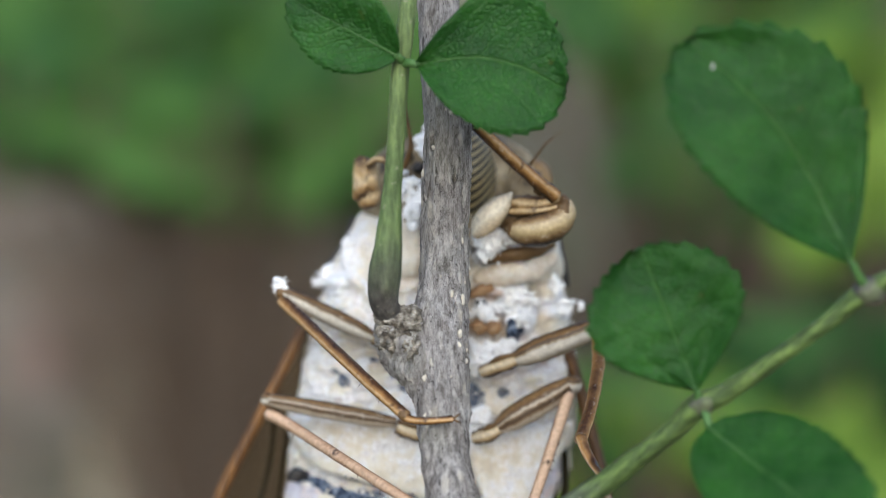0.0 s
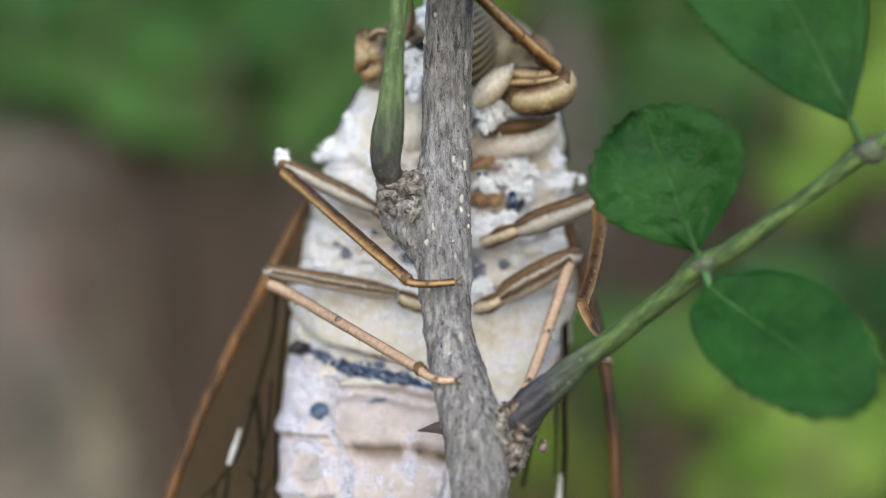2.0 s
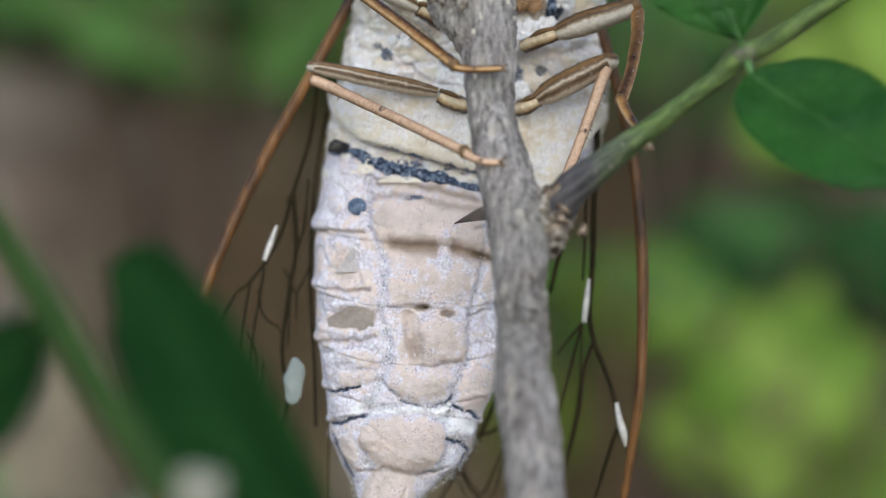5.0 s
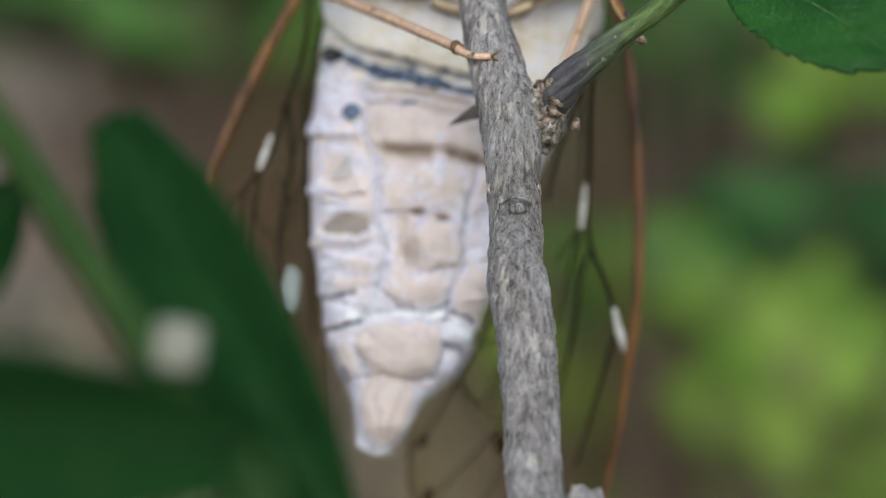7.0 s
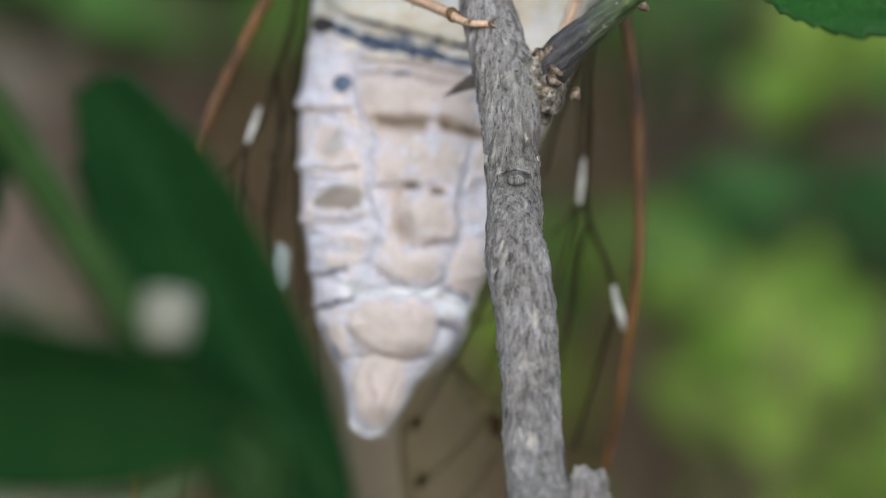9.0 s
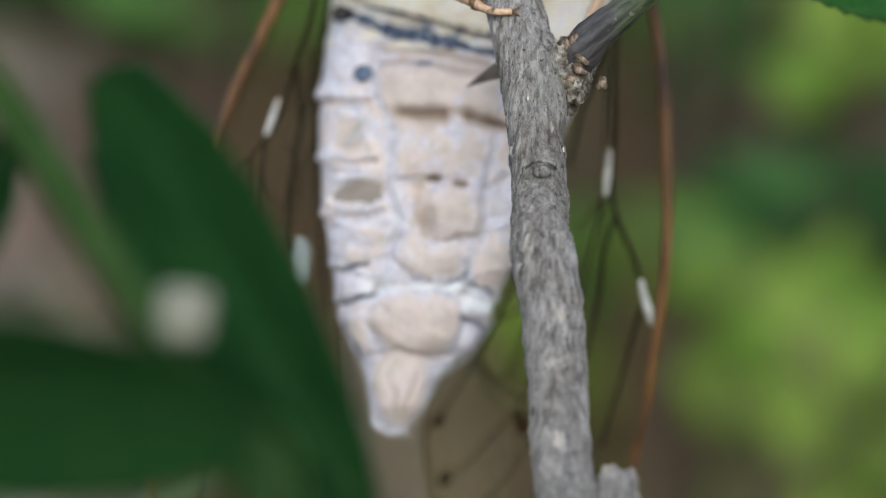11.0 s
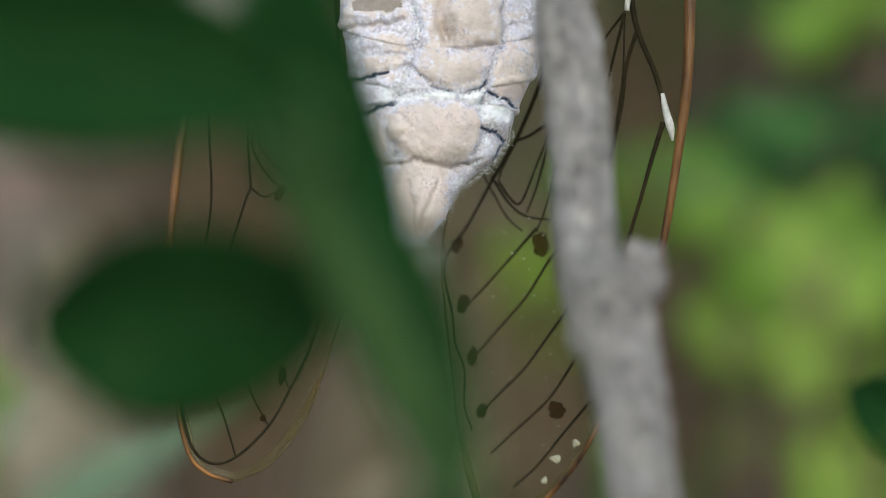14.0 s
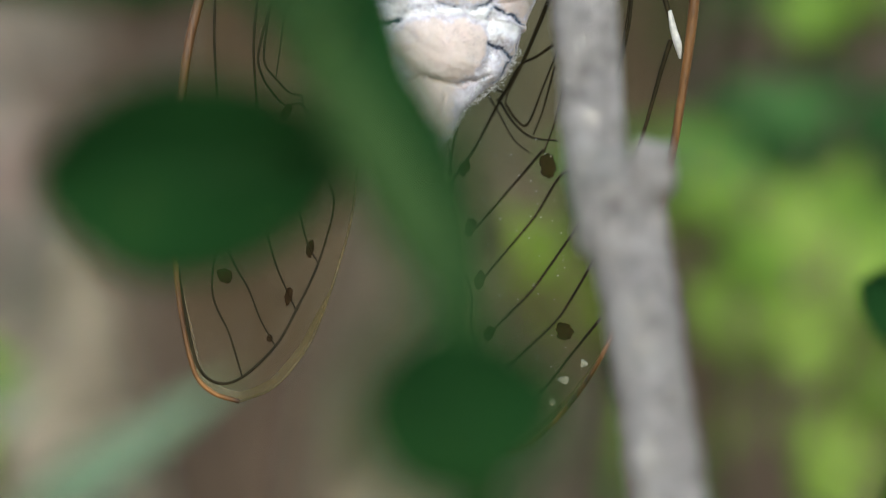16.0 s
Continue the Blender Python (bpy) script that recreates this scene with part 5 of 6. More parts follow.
# loose white grains of mould along the grooves of the abdomen
def grains():
    rng = random.Random(77)
    bm = bmesh.new()
    tracks = [(spline([(5.4, -9.0), (5.6, -11.7), (6.6, -14.0), (6.4, -18.3), (6.9, -20.8), (6.2, -23.7)], 10), 0.32, 300), (spline([(13.9, -13.3), (13.1, -17.6), (12.8, -21.5), (12.0, -24.0)], 10), 0.28, 160),
              (spline([(5.0, -24.6), (7.0, -24.7), (9.5, -25.3), (12.0, -25.3), (13.2, -26.2)], 10), 0.4, 420), (spline([(11.2, -12.2), (11.1, -13.4), (11.2, -14.4)], 8), 0.3, 110),
              (spline([(4.9, -26.8), (4.8, -28.6), (5.6, -29.9)], 8), 0.35, 130), (spline([(12.2, -26.8), (12.3, -28.2), (11.2, -29.8)], 8), 0.4, 170), (spline([(2.9, -23.0), (3.4, -25.0), (3.6, -27.0)], 8), 0.6, 120), (spline([(5.2, -31.0), (5.5, -33.2), (5.9, -34.6)], 8), 0.25, 90), (spline([(9.9, -31.2), (8.9, -33.0), (7.8, -34.5)], 8), 0.25, 90)]
    for line, wide, count in tracks:
        for _ in range(int(count * 0.7)):
            q = line[rng.randrange(len(line))]
            s = rng.uniform(0.015, 0.036) * (1.7 if rng.random() < 0.05 else 1.0)
            x, z = q[0] + rng.gauss(0, wide), q[1] + rng.gauss(0, wide)
            mid, half, _ = flank(z)
            if abs(x - mid) < 0.86 * half:
                lump(bm, belly(x, z, rng.uniform(0.0, 0.16)), (s * rng.uniform(0.8, 2.2), s, s * rng.uniform(0.8, 1.6)), 0.6, 9.0, 1)
    tagged(part("mould_grain", bm, FUZZ, cicada, "loose white grains of mould"), kind="stuff")


grains()

# grey facets in the folds of the abdomen
def facet(corners, lift):
    """A thin flat scale lying on the underside, between x, z corners."""
    bm = bmesh.new()
    top = [bm.verts.new(belly(x, z, lift)) for x, z in corners]
    low = [bm.verts.new(v.co + Vector((0, 0.5, 0))) for v in top]
    bm.faces.new(top)
    for k in range(len(top)):
        j = (k + 1) % len(top)
        bm.faces.new((top[k], low[k], low[j], top[j]))
    return bm


part("facet", facet([(2.5, -18.6), (4.1, -17.6), (5.9, -17.55), (6.0, -19.1), (4.7, -19.5), (2.7, -19.5)], -0.1), GREY_PIT, cicada, "dull grey sunken facet", smooth=False)
part("facet", facet([(3.05, -15.2), (4.4, -13.3), (4.9, -13.9), (5.3, -14.7), (4.6, -15.1)], 0.0), LILAC_PIT, cicada, "pale grey triangular facet", smooth=False)

# folds of the neck
part("neck_fold", rod([(16.6, 2.2, 9.5, 0.3), (18.6, 1.5, 9.9, 0.5), (20.3, 1.7, 10.1, 0.5), (21.8, 2.6, 10.7, 0.3)], sides=12, rough=0.2, grain=1.5), RIDGE, cicada, "dark brown fold of the neck")
part("neck_fold", rod([(16.2, 3.1, 8.3, 0.7), (18.4, 2.4, 8.5, 0.9), (20.4, 2.7, 9.0, 0.9), (21.9, 3.7, 9.9, 0.6)], sides=20, steps=12, rough=0.25, grain=1.2), CHITIN, cicada, "cream fold of the neck")

# white mould
TUFTS = [((12.2, 1.8, 14.2), (1.6, 1.0, 1.9), 90), ((11.7, 1.0, 12.9), (0.9, 0.7, 0.8), 40), ((17.4, 0.8, 10.7), (1.5, 0.9, 1.1), 80), ((16.6, 1.6, 9.9), (0.9, 0.6, 0.9), 40), ((5.5, 4.6, 8.8), (0.6, 0.6, 0.6), 40),
         ((4.7, 5.4, 8.2), (0.4, 0.4, 0.35), 24), ((6.9, 4.6, 10.2), (0.4, 0.4, 0.8), 30), ((18.4, 0.9, 6.7), (2.1, 0.8, 1.5), 120), ((19.6, 1.2, 5.6), (0.8, 0.6, 1.2), 60), ((16.6, 1.2, 5.9), (0.9, 0.6, 0.7), 50), ((22.0, 4.0, 7.4), (0.5, 0.6, 0.9), 40),
         ((22.4, 4.0, 6.0), (1.0, 0.6, 0.8), 50), ((16.5, 1.2, 2.5), (1.5, 0.7, 1.3), 90), ((17.8, 1.2, 2.9), (1.4, 0.6, 1.0), 70), ((16.4, 1.2, -1.7), (0.9, 0.6, 0.6), 50), ((2.3, 1.2, 7.9), (0.42, 0.42, 0.5), 36), ((12.8, 3.0, 18.2), (0.5, 0.5, 1.2), 30),
         ((9.2, 2.0, 7.6), (1.0, 0.5, 0.8), 36), ((5.6, 2.4, -34.6), (0.25, 0.3, 0.35), 20)]
TUFTS += [((x, belly(x, z, -0.12).y, z), (rx, 0.2, rz), n) for x, z, rx, rz, n in ((10.9, -25.2, 0.6, 0.3, 36), (8.7, -25.1, 1.1, 0.16, 36), (8.0, 2.1, 0.8, 0.5, 36), (10.2, -1.7, 0.7, 0.5, 30))]
for k, (at, size, count) in enumerate(TUFTS):
    near = belly(at[0], at[2], 0.55)
    at = (at[0], max(at[1], near.y) if k < 17 and k not in (0, 1, 2, 15, 16) else at[1], at[2])
    ob = part("mould_tuft", tuft(at, size, count, k), FUZZ, cicada, "fluffy white mould")

RUST = skin("rust_plate", [(0.3, (0.14, 0.07, 0.03)), (0.55, (0.30, 0.17, 0.08)), (0.75, (0.46, 0.32, 0.19))], 700, 2600, 0.5, 0.5, 0.0002)
for x, z, rx, rz, turn in ((16.7, 7.4, 0.95, 0.4, -18), (16.4, 4.8, 0.6, 0.5, 30), (17.5, 4.7, 0.55, 0.5, -60), (12.9, 8.2, 0.5, 0.45, 20)):
    at = belly(x, z, 0.95)
    part("chest_plate", lump(bmesh.new(), at, (rx, 0.22, rz), 0.45, 1.8, 4, Matrix.Rotation(radians(turn), 3, "Y")), RUST, cicada, "small rust-brown chest plate")
part("chest_spot", lump(bmesh.new(), belly(16.35, 6.6, 1.45), (0.16, 0.12, 0.16), 0.3, 2.0, 2), BLACK, cicada)
part("chest_spot", lump(bmesh.new(), belly(18.7, 4.7, 1.0), (0.35, 0.18, 0.55), 0.5, 2.0, 3), INK, cicada, "blue-black speckled spot")

# ---- legs: coxa, femur with its dark ridge, tibia, foot ----
def bristles(rows, count, seed, size=0.5):
    """Short dark spines along a shin."""
    bm = bmesh.new()
    rng = random.Random(seed)
    line = spline(rows, 10)
    for k in range(count):
        q = line[int((0.15 + 0.8 * k / count) * (len(line) - 1))]
        w = Vector((rng.uniform(-1, 1), rng.uniform(-1, 0.2), rng.uniform(-0.8, 0.4))).normalized()
        p = Vector(q[:3]) + w * q[3] * 0.8
        tube(bm, [(*p, 0.042), (*(p + w * size * 0.5 + Vector((0, 0, -0.08))), 0.03), (*(p + w * size + Vector((0, 0, -0.2))), 0.008)], sides=5, steps=2)
    return bm


def leg(coxa, femur, tibia, foot, femur_mat, tibia_mat, foot_mat, width, seed):
    name = "leg"
    root = part(name, rod(coxa, sides=14, rough=0.2, grain=1.6), LEG_CREAM, cicada, "thin jointed leg gripping the stem")
    a, b = Vector(femur[0]), Vector(femur[1])
    w = width
    rows = [(*a.lerp(b, t), w * k) for t, k in ((0, 0.55), (0.18, 0.9), (0.5, 1.0), (0.8, 0.9), (0.96, 0.75), (1.0, 0.45))]
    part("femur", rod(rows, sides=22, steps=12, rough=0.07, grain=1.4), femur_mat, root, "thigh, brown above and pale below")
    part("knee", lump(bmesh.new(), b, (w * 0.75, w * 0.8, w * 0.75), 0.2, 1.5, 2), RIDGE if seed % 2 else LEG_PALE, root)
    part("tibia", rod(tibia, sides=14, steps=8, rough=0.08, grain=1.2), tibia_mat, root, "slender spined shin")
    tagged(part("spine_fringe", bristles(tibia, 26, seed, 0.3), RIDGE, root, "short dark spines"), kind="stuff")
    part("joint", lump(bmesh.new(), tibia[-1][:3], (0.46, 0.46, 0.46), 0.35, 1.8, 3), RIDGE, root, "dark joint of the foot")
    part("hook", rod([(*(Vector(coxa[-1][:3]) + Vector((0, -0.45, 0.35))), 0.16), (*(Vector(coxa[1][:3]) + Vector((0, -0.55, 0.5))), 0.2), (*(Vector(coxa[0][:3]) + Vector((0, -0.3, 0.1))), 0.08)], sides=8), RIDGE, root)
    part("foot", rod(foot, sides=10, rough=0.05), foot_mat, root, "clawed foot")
    e = Vector(foot[-1][:3])
    d = (e - Vector(foot[-2][:3])).normalized()
    for s in (-1, 1):
        part("claw", rod([(*e, 0.1), (*(e + d * 0.35 + Vector((0, -0.1, s * 0.22))), 0.07), (*(e + d * 0.55 + Vector((0, 0.25, s * 0.3))), 0.015)], sides=6), RIDGE, root)
    return root


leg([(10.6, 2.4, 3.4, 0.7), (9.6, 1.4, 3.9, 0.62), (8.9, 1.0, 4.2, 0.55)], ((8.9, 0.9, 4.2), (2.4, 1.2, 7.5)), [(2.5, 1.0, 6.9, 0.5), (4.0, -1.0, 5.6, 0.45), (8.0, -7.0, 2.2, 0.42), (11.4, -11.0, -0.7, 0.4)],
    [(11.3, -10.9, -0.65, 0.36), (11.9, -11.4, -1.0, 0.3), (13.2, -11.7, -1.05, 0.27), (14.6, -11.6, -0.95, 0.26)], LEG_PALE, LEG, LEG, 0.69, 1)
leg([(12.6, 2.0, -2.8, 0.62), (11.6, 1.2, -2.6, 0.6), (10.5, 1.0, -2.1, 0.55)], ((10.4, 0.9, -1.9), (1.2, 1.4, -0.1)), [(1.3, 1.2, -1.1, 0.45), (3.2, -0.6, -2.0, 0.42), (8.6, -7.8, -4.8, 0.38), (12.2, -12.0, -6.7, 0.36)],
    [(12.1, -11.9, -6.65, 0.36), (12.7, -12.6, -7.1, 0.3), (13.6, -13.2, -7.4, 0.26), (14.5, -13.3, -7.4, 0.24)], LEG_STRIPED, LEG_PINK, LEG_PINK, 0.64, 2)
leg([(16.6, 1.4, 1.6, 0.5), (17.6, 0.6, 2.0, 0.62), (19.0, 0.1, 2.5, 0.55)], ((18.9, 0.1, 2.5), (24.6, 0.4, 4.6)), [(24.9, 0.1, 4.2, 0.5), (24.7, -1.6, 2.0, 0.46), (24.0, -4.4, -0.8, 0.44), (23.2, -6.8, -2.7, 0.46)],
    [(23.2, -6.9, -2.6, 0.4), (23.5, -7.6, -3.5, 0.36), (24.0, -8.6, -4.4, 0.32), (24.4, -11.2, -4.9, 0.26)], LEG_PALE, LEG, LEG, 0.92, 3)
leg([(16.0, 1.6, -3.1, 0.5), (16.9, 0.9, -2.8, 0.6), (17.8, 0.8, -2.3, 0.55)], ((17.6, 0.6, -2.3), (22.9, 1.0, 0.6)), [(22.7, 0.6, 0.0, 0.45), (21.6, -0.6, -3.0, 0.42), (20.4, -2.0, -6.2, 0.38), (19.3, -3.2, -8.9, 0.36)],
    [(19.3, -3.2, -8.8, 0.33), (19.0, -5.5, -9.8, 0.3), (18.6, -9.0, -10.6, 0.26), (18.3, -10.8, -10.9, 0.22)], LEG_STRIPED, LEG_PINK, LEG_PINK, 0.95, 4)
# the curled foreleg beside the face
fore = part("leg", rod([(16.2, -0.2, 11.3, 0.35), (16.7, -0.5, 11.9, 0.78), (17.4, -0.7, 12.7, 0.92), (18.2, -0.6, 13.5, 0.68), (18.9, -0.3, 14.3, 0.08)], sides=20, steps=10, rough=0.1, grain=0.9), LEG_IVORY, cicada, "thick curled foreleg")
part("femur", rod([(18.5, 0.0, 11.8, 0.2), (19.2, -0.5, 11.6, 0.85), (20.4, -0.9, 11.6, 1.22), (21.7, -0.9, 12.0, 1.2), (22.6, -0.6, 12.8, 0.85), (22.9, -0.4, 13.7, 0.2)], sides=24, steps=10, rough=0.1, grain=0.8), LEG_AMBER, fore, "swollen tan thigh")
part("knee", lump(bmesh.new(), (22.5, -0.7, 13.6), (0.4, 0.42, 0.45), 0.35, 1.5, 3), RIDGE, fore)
# a solid dark lump stands for the shade behind the folded leg
part("socket_shade", lump(bmesh.new(), (19.9, 0.7, 12.5), (2.7, 0.8, 1.45), 0.3, 0.9, 4), RIDGE, fore, "dark lump painted as the shaded hollow the leg folds into")
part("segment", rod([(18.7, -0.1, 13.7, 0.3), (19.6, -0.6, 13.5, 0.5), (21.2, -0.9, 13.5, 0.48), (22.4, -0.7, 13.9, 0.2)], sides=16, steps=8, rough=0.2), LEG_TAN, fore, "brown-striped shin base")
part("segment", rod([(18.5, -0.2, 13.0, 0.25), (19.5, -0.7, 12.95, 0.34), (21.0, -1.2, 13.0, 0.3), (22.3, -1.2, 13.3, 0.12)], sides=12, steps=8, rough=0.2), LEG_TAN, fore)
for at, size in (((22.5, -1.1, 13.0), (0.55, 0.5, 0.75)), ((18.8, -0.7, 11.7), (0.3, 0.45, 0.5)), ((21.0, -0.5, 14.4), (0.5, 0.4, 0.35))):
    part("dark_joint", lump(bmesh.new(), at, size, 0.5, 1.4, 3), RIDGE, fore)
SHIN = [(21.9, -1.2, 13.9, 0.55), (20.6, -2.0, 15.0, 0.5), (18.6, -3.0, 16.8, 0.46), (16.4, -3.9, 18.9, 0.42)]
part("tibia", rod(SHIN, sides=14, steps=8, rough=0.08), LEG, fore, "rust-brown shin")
tagged(part("spine_fringe", bristles(SHIN, 10, 8), RIDGE, fore, "short dark spines"), kind="stuff")
part("foot", rod([(16.5, -3.9, 18.8, 0.35), (15.6, -5.5, 19.8, 0.3), (15.2, -7.2, 20.6, 0.24)], sides=9), LEG, fore)
# the other foreleg, folded behind the green twig
fore = part("leg", lump(bmesh.new(), (8.6, 2.8, 14.3), (0.85, 0.8, 1.0), 0.2, 1.0, 3), LEG_TAN, cicada, "thick curled foreleg")
part("femur", lump(bmesh.new(), (8.4, 2.3, 15.5), (0.8, 0.75, 1.35), 0.6, 1.0, 4, Matrix.Rotation(radians(14), 3, "Y")), LEG_TAN, fore, "swollen brown thigh")
part("tibia", rod([(8.6, 1.8, 16.5, 0.2), (9.6, 0.8, 16.9, 0.28), (11.2, 0.2, 16.2, 0.26)], sides=12, rough=0.1), LEG_TAN, fore)
part("foot", rod([(11.2, 0.0, 16.2, 0.3), (11.8, -0.6, 17.6, 0.18), (11.6, -1.0, 19.6, 0.1), (11.3, -1.2, 21.4, 0.06)], sides=8), RIDGE, fore)
part("antenna", rod([(20.2, 2.6, 16.3, 0.12), (21.4, 1.6, 17.8, 0.07), (22.6, 1.4, 18.7, 0.03)], sides=6), RIDGE, cicada)

# ---- wings: clear film, brown front edge, dark veins ----
def wing(costa, inner, veins, smokes, whites, label):
    a, b = spline(costa, 8), spline(inner, 8)
    n, across = 60, 16

    def along(line, t):
        f = t * (len(line) - 1)
        i = min(int(f), len(line) - 2)
        return line[i] + (line[i + 1] - line[i]) * (f - i)

    bm = bmesh.new()
    grid = []
    for i in range(n + 1):
        p, q = along(a, i / n), along(b, i / n)
        grid.append([bm.verts.new(Vector(p + (q - p) * j / across) + Vector((0, 0.22 * noise.noise(Vector((i * 0.2, j * 0.45, p[0]))), 0))) for j in range(across + 1)])
    for r, s in zip(grid, grid[1:]):
        for k in range(across):
            bm.faces.new((r[k], s[k], s[k + 1], r[k + 1]))
    root = part("wing", bm, FILM, cicada, label)
    part("front_edge", rod([(*p, 0.17 + 0.28 * min(1.0, max(0.0, (p[2] + 48) / 34))) for k, p in enumerate(costa)], sides=12, steps=10, rough=0.05), VEIN_BROWN, root, "rust-brown front edge")
    # the tinted border outside the last vein
    bm = bmesh.new()
    ring = [along(a, 0.66 + 0.34 * k / 30) for k in range(31)] + [along(b, 1 - 0.32 * k / 40) for k in range(1, 41)]
    heart = sum(ring) / len(ring)
    strip = []
    for k, p in enumerate(ring):
        d = heart - p
        wide = 0.65 * min(1.0, k / 12, (len(ring) - 1 - k) / 12)
        strip.append([bm.verts.new(Vector(p + d / np.linalg.norm(d) * wide * j / 3) - Vector((0, 0.08, 0))) for j in range(4)])
    for r, s in zip(strip, strip[1:]):
        for k in range(3):
            bm.faces.new((r[k], s[k], s[k + 1], r[k + 1]))
    part("border", bm, RIM, root, "ochre-tinted wing border")
    part("rear_edge", rod([(*p, 0.10) for p in inner], sides=6), RIM, root)
    for v in veins:
        wide = v[0] * (0.72 if v[-1][2] < -29 else 0.9)
        k = len(v) - 2
        part("vein", rod([(*p, wide * (1 - 0.35 * i / max(1, k))) for i, p in enumerate(v[1:])], sides=7, steps=7, rough=0.08, grain=2.5), VEIN, root)
    for x, y, z, rx, rz, tilt in smokes:
        part("smoky_patch", lump(bmesh.new(), (x, y - 0.05, z), (rx * 0.78, 0.05, rz * 0.85), 0.3, 2.2, 4, Matrix.Rotation(radians(tilt), 3, "Y")), SMOKE, root, "small dark smoky patch")
    for rows in whites:
        part("white_vein", rod(rows, sides=8), VEIN_WHITE, root, "white vein stretch")
    return root


